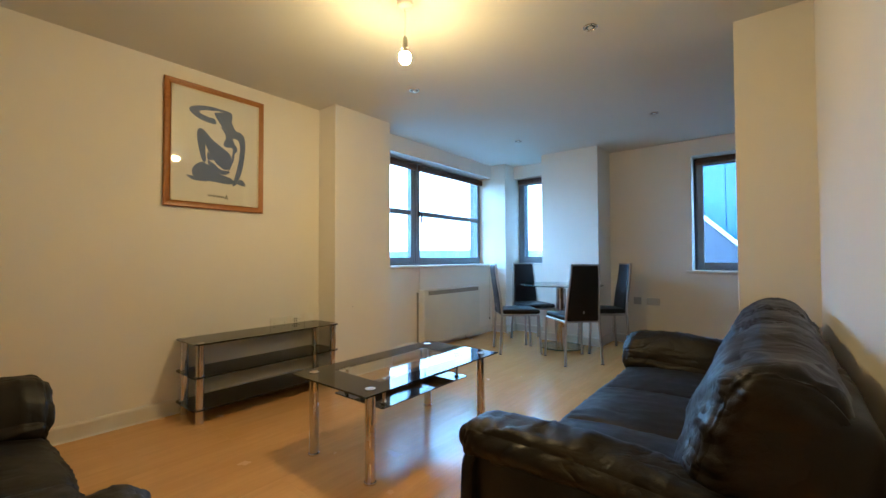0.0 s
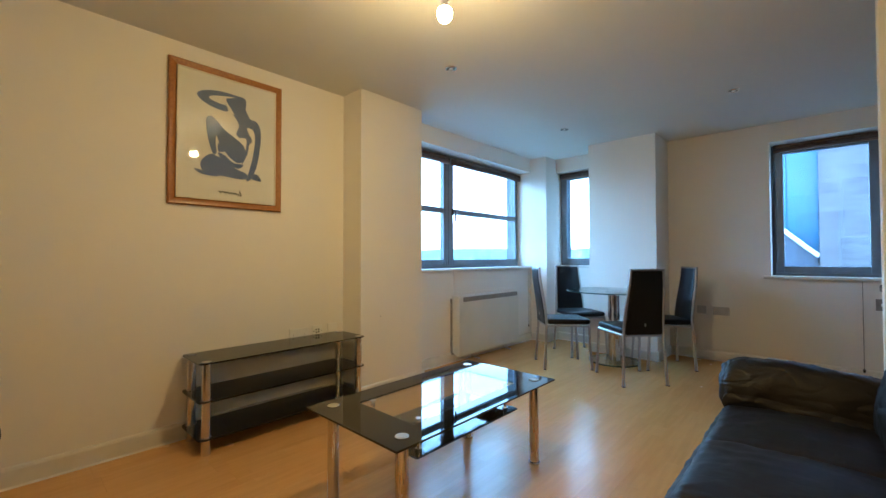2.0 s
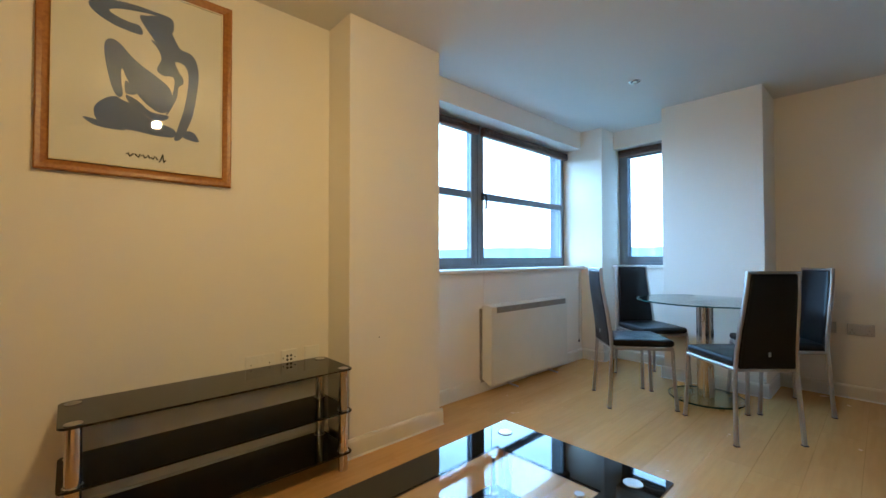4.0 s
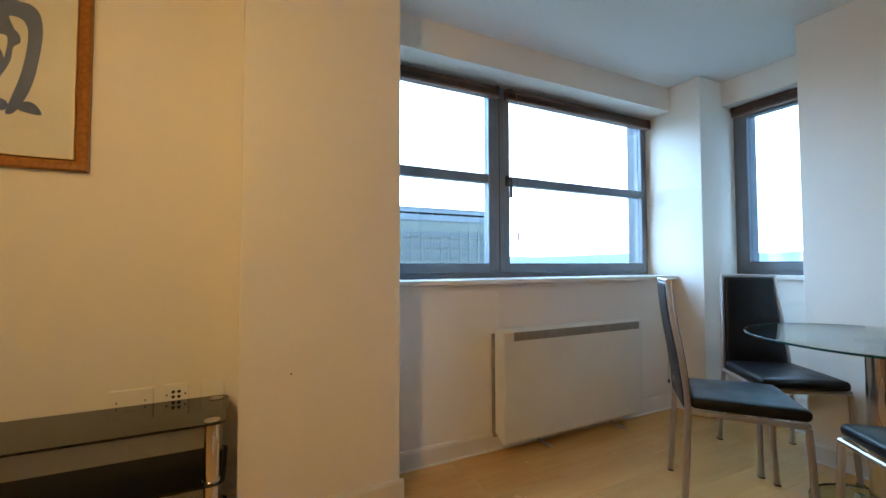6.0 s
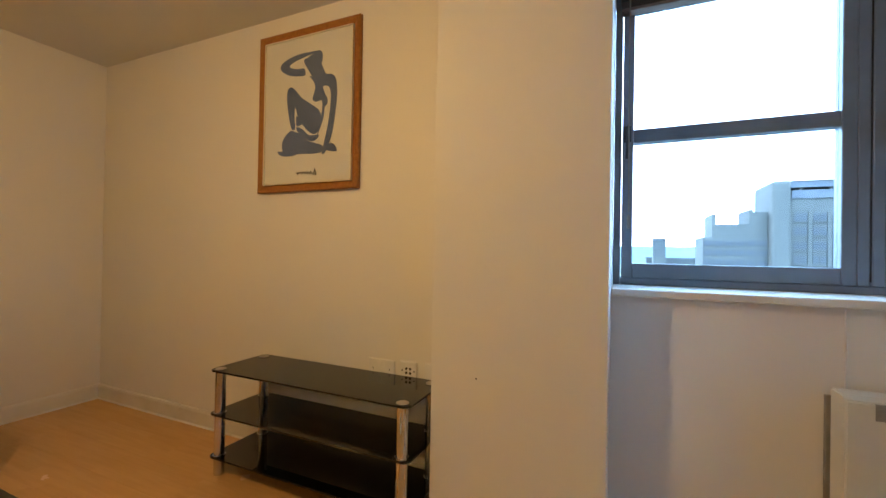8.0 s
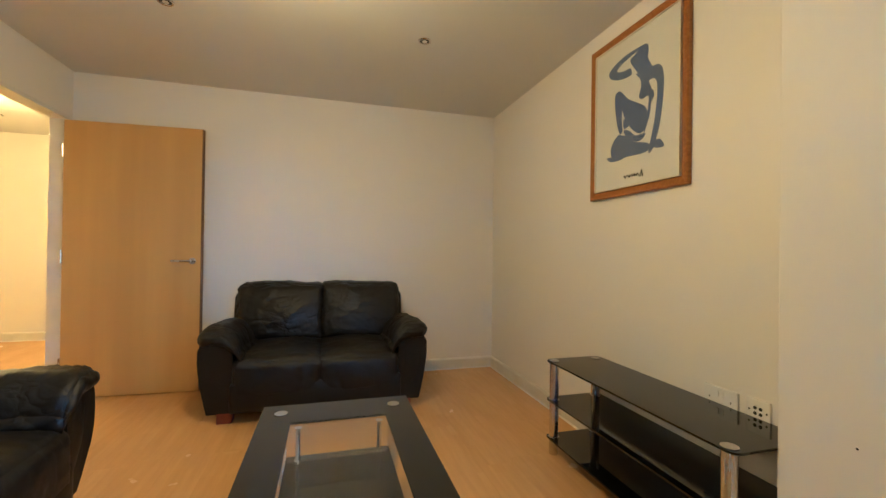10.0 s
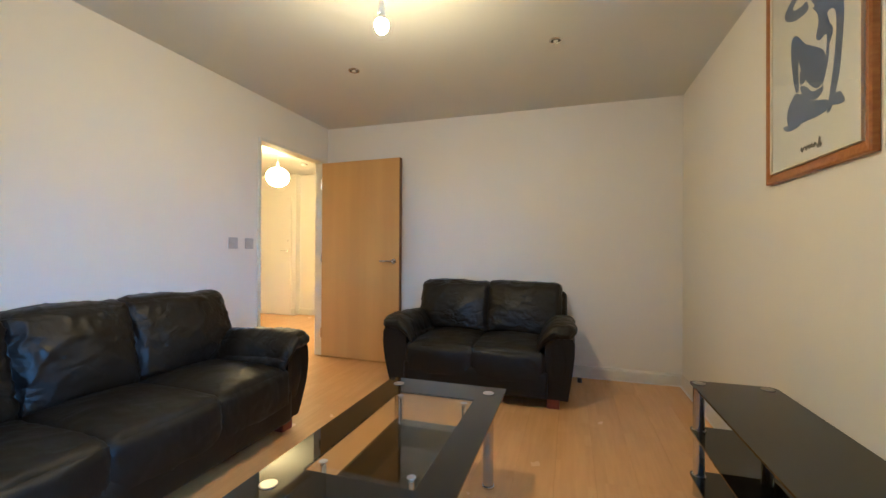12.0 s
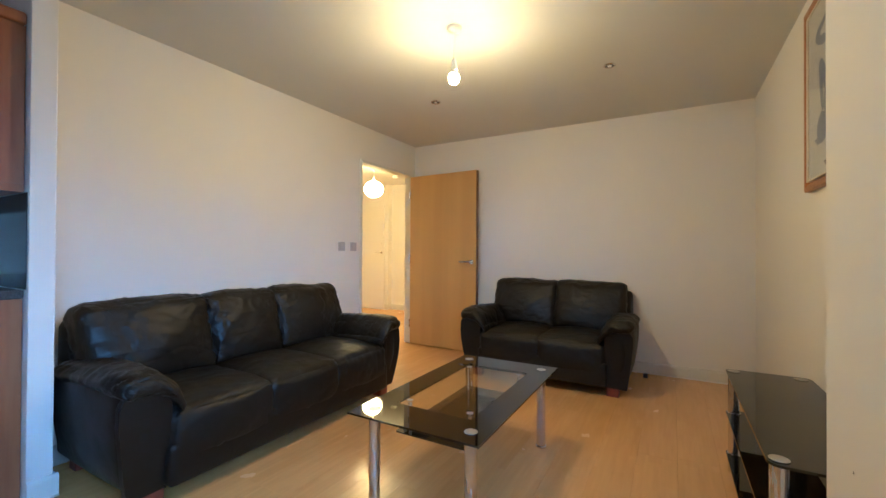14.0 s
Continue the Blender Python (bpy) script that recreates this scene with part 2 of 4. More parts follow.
# ---- mesh helpers ----
def finish(name, bm, mat, smooth=False):
    bmesh.ops.recalc_face_normals(bm, faces=bm.faces)
    me = bpy.data.meshes.new(name)
    bm.to_mesh(me)
    bm.free()
    me.materials.append(mat)
    if smooth:
        me.shade_smooth()
        me.set_sharp_from_angle(angle=radians(smooth if smooth > 1 else 40))
    return me


def part(name, bm, mat, parent, label="", smooth=False, kind=""):
    ob = new(name, finish(name, bm, mat, smooth))
    ob.parent = parent
    return tagged(ob, label, kind=kind)


def thing(name, label, category, at=(0, 0, 0), rz=0.0, group=""):
    ob = new(name)
    ob.matrix_basis = pose(*at, 0, 0, rz)
    return tagged(ob, label, category, group)


def structure(name, bm, mat, label="", smooth=False):
    return tagged(new(name, finish(name, bm, mat, smooth)), label, kind="structure")


def box(bm, a, b, bevel=0.0, seg=2):
    made = bmesh.ops.create_cube(bm, size=1)["verts"]
    c = [(p + q) / 2 for p, q in zip(a, b)]
    s = [abs(q - p) for p, q in zip(a, b)]
    for v in made:
        v.co = Vector([v.co[i] * s[i] + c[i] for i in range(3)])
    if bevel:
        edges = list({e for v in made for e in v.link_edges})
        bmesh.ops.bevel(bm, geom=edges, offset=bevel, segments=seg, affect="EDGES", profile=0.5)
    return bm


def nb(*args, **kw):
    return box(bmesh.new(), *args, **kw)


def lathe(bm, profile, seg=24, at=(0, 0, 0), axis="z"):
    """Turns (radius, height) rows round an axis; ends with radius 0 close."""
    rings = []
    for r, h in profile:
        ring = []
        for k in range(seg if r > 1e-6 else 1):
            a = 2 * math.pi * k / seg
            p = (r * math.cos(a), r * math.sin(a), h)
            p = {"z": p, "x": (p[2], p[0], p[1]), "y": (p[0], p[2], p[1])}[axis]
            ring.append(bm.verts.new([p[i] + at[i] for i in range(3)]))
        rings.append(ring)
    for lo, hi in zip(rings, rings[1:]):
        for k in range(seg):
            q = [lo[k % len(lo)], lo[(k + 1) % len(lo)], hi[(k + 1) % len(hi)], hi[k % len(hi)]]
            q = list(dict.fromkeys(q))
            if len(q) > 2:
                bm.faces.new(q)
    return bm


def rod(bm, r, z0, z1, at=(0, 0, 0), seg=20, axis="z", b=0.002):
    return lathe(bm, [(0, z0), (r - b, z0), (r, z0 + b), (r, z1 - b), (r - b, z1), (0, z1)], seg, at, axis)


def sweep(bm, pts, w, h=None, seg=0, up=(1, 0, 0)):
    """A bar along points: round with radius w when seg is given, else w by h. w may be a list."""
    pts = [Vector(p) for p in pts]
    rings = []
    for i, p in enumerate(pts):
        d = (pts[min(i + 1, len(pts) - 1)] - pts[max(i - 1, 0)]).normalized()
        s = Vector(up) - d * d.dot(Vector(up))
        s = s.normalized() if s.length > 1e-4 else d.orthogonal().normalized()
        u = d.cross(s)
        ww = w[i] if isinstance(w, list) else w
        if seg:
            ring = [p + s * ww * math.cos(2 * math.pi * k / seg) + u * ww * math.sin(2 * math.pi * k / seg) for k in range(seg)]
        else:
            c = 0.25 * min(ww, h)
            ring = [p + s * x + u * y for x, y in ((ww / 2 - c, h / 2), (ww / 2, h / 2 - c), (ww / 2, c - h / 2), (ww / 2 - c, -h / 2),
                                                   (c - ww / 2, -h / 2), (-ww / 2, c - h / 2), (-ww / 2, h / 2 - c), (c - ww / 2, h / 2))]
        rings.append([bm.verts.new(q) for q in ring])
    for lo, hi in zip(rings, rings[1:]):
        for k in range(len(lo)):
            bm.faces.new([lo[k], lo[(k + 1) % len(lo)], hi[(k + 1) % len(lo)], hi[k]])
    bm.faces.new(rings[0][::-1])
    bm.faces.new(rings[-1])
    return bm


def plate(bm, pts, z0, z1, bevel=0.0, plane="xy"):
    """A flat slab with the outline pts, from z0 to z1 along the third axis."""
    def place(x, y, z):
        return {"xy": (x, y, z), "yz": (z, x, y), "xz": (x, z, y)}[plane]
    lo = [bm.verts.new(place(x, y, z0)) for x, y in pts]
    hi = [bm.verts.new(place(x, y, z1)) for x, y in pts]
    faces = [bm.faces.new(lo[::-1]), bm.faces.new(hi)]
    for k in range(len(pts)):
        j = (k + 1) % len(pts)
        faces.append(bm.faces.new([lo[k], lo[j], hi[j], hi[k]]))
    if bevel:
        bmesh.ops.bevel(bm, geom=list({e for f in faces[:2] for e in f.edges}), offset=bevel, segments=2, affect="EDGES")
    return bm


def rounded(x0, y0, x1, y1, r, seg=5):
    out = []
    for cx, cy, a in ((x1 - r, y1 - r, 0), (x0 + r, y1 - r, 90), (x0 + r, y0 + r, 180), (x1 - r, y0 + r, 270)):
        out += [(cx + r * math.cos(radians(a + 90 * k / seg)), cy + r * math.sin(radians(a + 90 * k / seg))) for k in range(seg + 1)]
    return out


def ring_slab(bm, outer, inner, z0, z1):
    """A rectangle slab with a rectangular hole: (x0, y0, x1, y1) each."""
    def c(r):
        return [(r[0], r[1]), (r[2], r[1]), (r[2], r[3]), (r[0], r[3])]
    v = {}
    for key, pts in (("o", c(outer)), ("i", c(inner))):
        for lvl, z in enumerate((z0, z1)):
            v[key, lvl] = [bm.verts.new((x, y, z)) for x, y in pts]
    for k in range(4):
        j = (k + 1) % 4
        bm.faces.new([v["o", 1][k], v["o", 1][j], v["i", 1][j], v["i", 1][k]])
        bm.faces.new([v["o", 0][k], v["i", 0][k], v["i", 0][j], v["o", 0][j]])
        bm.faces.new([v["o", 0][k], v["o", 0][j], v["o", 1][j], v["o", 1][k]])
        bm.faces.new([v["i", 0][k], v["i", 1][k], v["i", 1][j], v["i", 0][j]])
    return bm


def puff(a, b, r, bulge=(0, 0, 0), n=14, wrinkle=0.0, seed=0, warp=None, folds=None):
    """A stuffed block between corners a and b: rounded by r, faces swollen by bulge, with folds; warp moves each point."""
    bm = bmesh.new()
    a, b = Vector(a), Vector(b)
    c, h = (a + b) / 2, (b - a) / 2
    counts = [max(4, min(66, int(round(n * 2 * h[i] / max(h) / 2 + 3)))) for i in range(3)]
    seen = {}

    def vert(u):
        key = tuple(round(q, 5) for q in u)
        if key in seen:
            return seen[key]
        p = Vector([u[i] * h[i] for i in range(3)])
        inner = Vector([max(-(h[i] - r), min(h[i] - r, p[i])) for i in range(3)])
        d = p - inner
        if d.length > 1e-6:
            m = max(abs(q) for q in d)
            p = inner + d.normalized() * m if m > 1e-6 else p
        q = Vector([math.copysign(bulge[i] * (1 - u[(i + 1) % 3] ** 2) * (1 - u[(i + 2) % 3] ** 2) * abs(u[i]), u[i]) for i in range(3)])
        p = p + q + c
        nrm = (d.normalized() if d.length > 1e-6 else Vector((0, 0, 1)))
        if wrinkle:
            s = Vector((seed * 7.3, seed * 3.1, seed * 1.7))
            edge = sorted(abs(q) for q in u)[1]
            tw = noise.noise(p * 3 + s) * 0.25
            fold = (1 - abs(noise.noise(Vector((p.x * 7 + tw * 9, p.y * 7, p.z * 12 - tw * 9)) + s)) * 2.2)
            fine = (1 - abs(noise.noise(Vector((p.x * 22, p.y * 18 + tw * 20, p.z * 15)) + s)) * 2.2)
            w = noise.noise(p * 4 + s) * 0.45 + max(0.0, fold) ** 5 * 0.55 + max(0.0, fine) ** 4 * 0.22 * edge
            p = p + nrm * (w - 0.25) * wrinkle
        if folds:
            (fx, fy, fz), amp, ax, power = folds
            s = Vector((seed * 5.1, seed * 2.3, seed * 8.7))
            wob = noise.noise(p * 5 + s) * 0.9
            f = noise.noise(Vector((p.x * fx + wob, p.y * fy - wob, p.z * fz + wob)) + s)
            g = noise.noise(Vector((p.x * fx * 2.1, p.y * fy * 2.1 + wob, p.z * fz * 2.1)) + s * 2)
            patch = max(0.0, min(1.0, noise.noise(p * 6 - s) * 2.2 + 0.65))
            m = (0.35 + 0.65 * abs(u[ax]) ** power) * patch
            p = p - nrm * amp * m * (max(0.0, 1 - abs(f) * 4.5) ** 1.5 + 0.45 * max(0.0, 1 - abs(g) * 5) ** 1.5)
        if warp:
            p = warp(p, u)
        seen[key] = bm.verts.new(p)
        return seen[key]

    for ax in range(3):
        i, j = (ax + 1) % 3, (ax + 2) % 3
        for side in (-1, 1):
            ni, nj = counts[i], counts[j]
            for x in range(ni):
                for y in range(nj):
                    quad = []
                    for dx, dy in ((0, 0), (1, 0), (1, 1), (0, 1)):
                        u = [0.0, 0.0, 0.0]
                        u[ax] = side
                        u[i], u[j] = math.sin((2 * (x + dx) / ni - 1) * math.pi / 2 * 0.999) / math.sin(math.pi / 2 * 0.999), math.sin((2 * (y + dy) / nj - 1) * math.pi / 2 * 0.999) / math.sin(math.pi / 2 * 0.999)
                        quad.append(vert(u))
                    if len(set(quad)) == 4:
                        bm.faces.new(quad if side > 0 else quad[::-1])
    return bm


# ---- the shell of the flat ----
XL, XR, YB, YF, C = -3.01, 0.375, -0.175, 5.87, 2.41
NY0, NY1, NX = 3.30, 3.39, 0.03
KX, HX, HY0, HY1 = 2.4, 3.3, -2.37, 1.6
PX, PY0, PY1, YE = -2.765, 2.60, 3.255, 6.15
WT = 0.09
WX, WINX = XL - 0.375, -3.215
W1 = (3.258, 5.525, 0.975, 2.23)
W2 = (-2.775, -2.17, 0.985, 2.23)
W3 = (-0.525, 0.265, 0.905, 2.225)
W2Y, WIN2Y, WIN3Y = 5.79, 5.93, 6.08

structure("wall_west", nb((WX, YB - 0.2, 0), (XL, PY1, C)), PAINT)
structure("wall_west_pier", nb((XL, PY0, 0), (PX, PY1, C), bevel=0.004), PAINT)
bm = nb((WX, PY1, 0), (XL, W1[1], W1[2] - 0.03))
box(bm, (WINX - 0.1, PY1, W1[3]), (XL, W1[1], C))
box(bm, (WX, PY1, C - 0.02), (WINX - 0.1, W1[1], C + 0.2))
structure("wall_window_side", bm, PAINT)
structure("wall_corner_pier", nb((WX, W1[1], 0), (W2[0], YE, C), bevel=0.004), PAINT)
bm = nb((W2[0], W2Y, 0), (-2.156, YE, W2[2] - 0.03))
box(bm, (W2[0], W2Y, W2[3]), (-2.156, YE, C))
structure("wall_small_window", bm, PAINT)
structure("wall_column", nb((-2.156, 5.40, 0), (-1.43, YE, C), bevel=0.004), PAINT)
bm = nb((-1.43, YF, 0), (W3[0], YE, C))
box(bm, (W3[1], YF, 0), (KX + 0.2, YE, C))
box(bm, (W3[0], YF, 0), (W3[1], YE, W3[2] - 0.03))
box(bm, (W3[0], YF, W3[3]), (W3[1], YE, C))
structure("wall_north", bm, PAINT)
structure("wall_nib", nb((NX, NY0, 0), (XR + WT, NY1, C), bevel=0.004), PAINT)
structure("wall_kitchen_side", nb((KX, NY1, 0), (KX + 0.2, YF, C)), PAINT)
structure("wall_kitchen_back", nb((XR + WT, NY1 - 0.13, 0), (KX + 0.2, NY1, C)), PAINT)
DY0, DY1, DZ = -0.10, 0.82, 2.03
bm = nb((XR, YB, 0), (XR + WT, DY0 - 0.03, C))
box(bm, (XR, DY1 + 0.03, 0), (XR + WT, NY0, C))
box(bm, (XR, DY0 - 0.03, DZ + 0.03), (XR + WT, DY1 + 0.03, C))
structure("wall_east", bm, PAINT)
structure("wall_south", nb((XL, YB - 0.2, 0), (XR, YB, C)), PAINT)
bm = nb((XR, HY0 - 0.2, 0), (HX, HY0, C))
structure("wall_hall_south", bm, PAINT)
structure("wall_hall_east", nb((HX, HY0 - 0.2, 0), (HX + 0.2, HY1 + 0.2, C)), PAINT)
structure("wall_hall_north", nb((XR + WT, HY1, 0), (HX, HY1 + 0.2, C)), PAINT)
structure("wall_hall_west", nb((XR, HY0, 0), (XR + WT, YB, C)), PAINT)
structure("wall_hall_jog", nb((2.36, HY0, 0), (HX, -2.25, C)), PAINT)
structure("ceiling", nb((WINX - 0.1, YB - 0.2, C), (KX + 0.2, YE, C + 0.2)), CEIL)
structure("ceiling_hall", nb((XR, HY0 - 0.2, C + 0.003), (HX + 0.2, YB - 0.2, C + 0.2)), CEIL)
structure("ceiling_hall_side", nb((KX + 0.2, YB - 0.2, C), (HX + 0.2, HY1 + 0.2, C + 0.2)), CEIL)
structure("subfloor", nb((WX, HY0 - 0.2, -0.25), (HX + 0.2, YE, -0.012)), UNDER)
floor = tagged(new("floor"), "orange beech laminate floor laid in long planks", "floor", kind="structure")


def skirting(name, pts):
    """A skirting run along floor points, its face to the left of the way it goes."""
    bm = bmesh.new()
    for (x0, y0), (x1, y1) in zip(pts, pts[1:]):
        d = Vector((x1 - x0, y1 - y0, 0)).normalized()
        nrm = Vector((-d.y, d.x, 0))
        prof = [(0, 0), (0.023, 0), (0.021, 0.005), (0.016, 0.008), (0.016, 0.085), (0.011, 0.097), (0.004, 0.1), (0, 0.1)]
        rings = [[bm.verts.new(Vector((x, y, 0)) + d * e + nrm * o + Vector((0, 0, z))) for o, z in prof] for x, y, e in ((x0, y0, 0), (x1, y1, 0))]
        for k in range(len(prof)):
            j = (k + 1) % len(prof)
            bm.faces.new([rings[0][k], rings[0][j], rings[1][j], rings[1][k]])
        bm.faces.new(rings[0][::-1])
        bm.faces.new(rings[1])
    return structure(name, bm, GLOSS)


skirting("baseboard_west", [(XL, PY0), (XL, YB)])
skirting("baseboard_pier", [(PX, PY1 + 0.016), (PX, PY0 - 0.016)])
skirting("baseboard_pier_return", [(PX, PY1), (XL, PY1)][::-1][::-1])
skirting("baseboard_pier_side", [(XL, PY0), (PX, PY0)])
skirting("baseboard_window_side", [(XL, W1[1]), (XL, PY1 + 0.016)])
skirting("baseboard_corner_front", [(W2[0], W1[1]), (XL + 0.016, W1[1])])
skirting("baseboard_corner_side", [(W2[0], W2Y), (W2[0], W1[1] - 0.016)])
skirting("baseboard_small_window", [(-2.156, W2Y), (W2[0] + 0.016, W2Y)])
skirting("baseboard_column_left", [(-2.156, 5.40 - 0.016), (-2.156, W2Y - 0.016)])
skirting("baseboard_column", [(-1.43 + 0.016, 5.40), (-2.156, 5.40)])
skirting("baseboard_column_right", [(-1.43, YF), (-1.43, 5.40)])
skirting("baseboard_north", [(KX, YF), (-1.414, YF)])
skirting("baseboard_nib_end", [(NX, NY0 - 0.016), (NX, NY1)])
skirting("baseboard_nib_front", [(XR - 0.016, NY0), (NX, NY0)])
skirting("baseboard_east", [(XR, DY1 + 0.03), (XR, NY0)])
skirting("baseboard_south", [(XL + 0.016, YB), (XR, YB)])
skirting("baseboard_hall_jog", [(2.36, -2.25), (HX, -2.25)])
skirting("baseboard_hall_south", [(XR + WT, HY0), (2.36, HY0)])
skirting("baseboard_hall_west", [(XR + WT, YB), (XR + WT, HY0 + 0.016)])

# ---- windows ----
def bar(bm, plane, p, q, d0, d1, bevel=0.003):
    """A frame bar from (u0, z0) to (u1, z1) in the window's own plane; d is depth."""
    if plane == "x":
        return box(bm, (d0, p[0], p[1]), (d1, q[0], q[1]), bevel=bevel, seg=1)
    return box(bm, (p[0], d0, p[1]), (q[0], d1, q[1]), bevel=bevel, seg=1)


def rect_frame(plane, u0, z0, u1, z1, w, d0, d1, wb=None):
    bm = bmesh.new()
    wb = wb or w
    bar(bm, plane, (u0, z0), (u0 + w, z1), d0, d1)
    bar(bm, plane, (u1 - w, z0), (u1, z1), d0, d1)
    bar(bm, plane, (u0 + w, z0), (u1 - w, z0 + wb), d0, d1)
    bar(bm, plane, (u0 + w, z1 - w), (u1 - w, z1), d0, d1)
    return bm


def window(name, plane, u0, u1, z0, z1, face, out, splits, label, transom=None, handles=(), stile=0.044):
    """face: where the frame's room side lies; out: +1 or -1, the way out. splits: where sashes meet."""
    root = tagged(new(name), label, kind="structure")
    fb = rect_frame(plane, u0, z0, u1, z1, 0.03, face, face + out * 0.09)
    for s in splits:
        bar(fb, plane, (s - 0.034, z0 + 0.03), (s + 0.034, z1 - 0.03), face, face + out * 0.09)
    part("window_frame", fb, ALU, root)
    edges = [u0 + 0.03 - 0.034, *splits, u1 - 0.03 + 0.034]
    for k, (a, b) in enumerate(zip(edges, edges[1:])):
        a2, b2 = a + (0.036 if k == 0 else 0.0375), b - (0.036 if k == len(splits) else 0.0375)
        f = face - out * 0.012
        bm = rect_frame(plane, a2, z0 + 0.03, b2, z1 - 0.03, stile, f, f + out * 0.06, wb=0.062)
        if k > 0:
            bar(bm, plane, (a + 0.003, z0 + 0.03), (a2 - 0.0004, z1 - 0.03), f, f + out * 0.0115)
        if k < len(splits):
            bar(bm, plane, (b2 + 0.0004, z0 + 0.03), (b - 0.003, z1 - 0.03), f, f + out * 0.0115)
        sash = part("sash", bm, ALU, root)
        if k > 0:
            gasket = bmesh.new()
            bar(gasket, plane, (a - 0.0025, z0 + 0.045), (a + 0.0025, z1 - 0.045), f + out * 0.002, f + out * 0.0118, bevel=0)
            part("gasket", gasket, RUBBER, sash, "black rubber gasket where the sashes meet")
        if transom:
            bm = bmesh.new()
            bar(bm, plane, (a2 + stile, transom - 0.029), (b2 - stile, transom + 0.029), f + out * 0.006, f + out * 0.056)
            part("glazing_bar", bm, ALU, sash)
        for lo, hi in ((z0 + 0.092, transom - 0.029), (transom + 0.029, z1 - 0.03 - stile)) if transom else ((z0 + 0.092, z1 - 0.03 - stile),):
            bm = bmesh.new()
            bar(bm, plane, (a2 + stile, lo), (b2 - stile, hi), f + out * 0.026, f + out * 0.032, bevel=0)
            # The added tint dims the view; without a shadow, daylight still passes.
            pane = part("pane", bm, DIMGLASS, sash)
            pane.visible_shadow = False
    for u, z in handles:
        bm = bmesh.new()
        f = face - out * 0.012
        if plane == "x":
            box(bm, (f, u - 0.016, z - 0.035), (f - out * 0.014, u + 0.016, z + 0.035), bevel=0.004)
            sweep(bm, [(f - out * 0.014, u, z + 0.012), (f - out * 0.045, u, z + 0.008), (f - out * 0.05, u, z - 0.02), (f - out * 0.046, u, z - 0.115)], 0.02, 0.015)
        else:
            box(bm, (u - 0.016, f, z - 0.035), (u + 0.016, f - out * 0.014, z + 0.035), bevel=0.004)
            sweep(bm, [(u, f - out * 0.014, z + 0.012), (u, f - out * 0.045, z + 0.008), (u, f - out * 0.05, z - 0.02), (u, f - out * 0.046, z - 0.115)], 0.02, 0.015)
        part("handle", bm, RUBBER, root, "black window handle", smooth=True)
    return root


JAMB = material("grey_outer_jamb_cladding", (0.085, 0.105, 0.125), 0.5, color2=(0.07, 0.085, 0.10), scale=6)
structure("outer_jamb_right", nb((WX, W1[1] - 0.012, W1[2] - 0.03), (WINX - 0.092, W1[1] - 0.002, C - 0.022)), JAMB)
structure("outer_jamb_left", nb((WX, PY1 + 0.002, W1[2] - 0.03), (WINX - 0.092, PY1 + 0.012, C - 0.022)), JAMB)
structure("outer_jamb_narrow", nb((W2[0] + 0.002, WIN2Y + 0.092, W2[2] - 0.02), (W2[0] + 0.012, YE + 0.06, W2[3] + 0.02)), JAMB)
structure("outer_jamb_single", nb((W3[0] + 0.002, WIN3Y + 0.092, W3[2] - 0.02), (W3[0] + 0.012, WIN3Y + 0.17, W3[3] + 0.02)), JAMB)
structure("outer_sill", nb((WX - 0.03, PY1 + 0.013, W1[2] - 0.028), (WINX - 0.092, W1[1] - 0.013, W1[2] - 0.005)), ALU)
MUL = 4.098
window("window_1", "x", W1[0], W1[1], W1[2], W1[3], WINX, -1, [MUL], "wide grey aluminium window in two sashes with a glazing bar", 1.612, [(MUL + 0.058, 1.605), (W1[0] + 0.052, 1.62)])
window("window_2", "y", W2[0], W2[1], W2[2], W2[3], WIN2Y, 1, [], "narrow grey aluminium window beside the column", stile=0.062)
window("window_3", "y", W3[0], W3[1], W3[2], W3[3], WIN3Y, 1, [], "single grey aluminium window over the dining side", stile=0.062)


def sill(name, a, b):
    structure(name, nb(a, b, bevel=0.006), GLOSS)


sill("window_sill_wide", (WINX - 0.02, PY1 + 0.003, W1[2] - 0.03), (XL + 0.045, W1[1] - 0.002, W1[2]))
sill("window_sill_narrow", (W2[0] + 0.002, W2Y - 0.045, W2[2] - 0.03), (-2.158, WIN2Y + 0.02, W2[2]))
sill("window_sill_single", (W3[0] - 0.06, YF - 0.045, W3[2] - 0.03), (W3[1] + 0.05, YF - 0.002, W3[2]))
sill("window_sill_single_inner", (W3[0] + 0.002, YF - 0.002, W3[2] - 0.03), (W3[1] - 0.002, WIN3Y + 0.02, W3[2]))


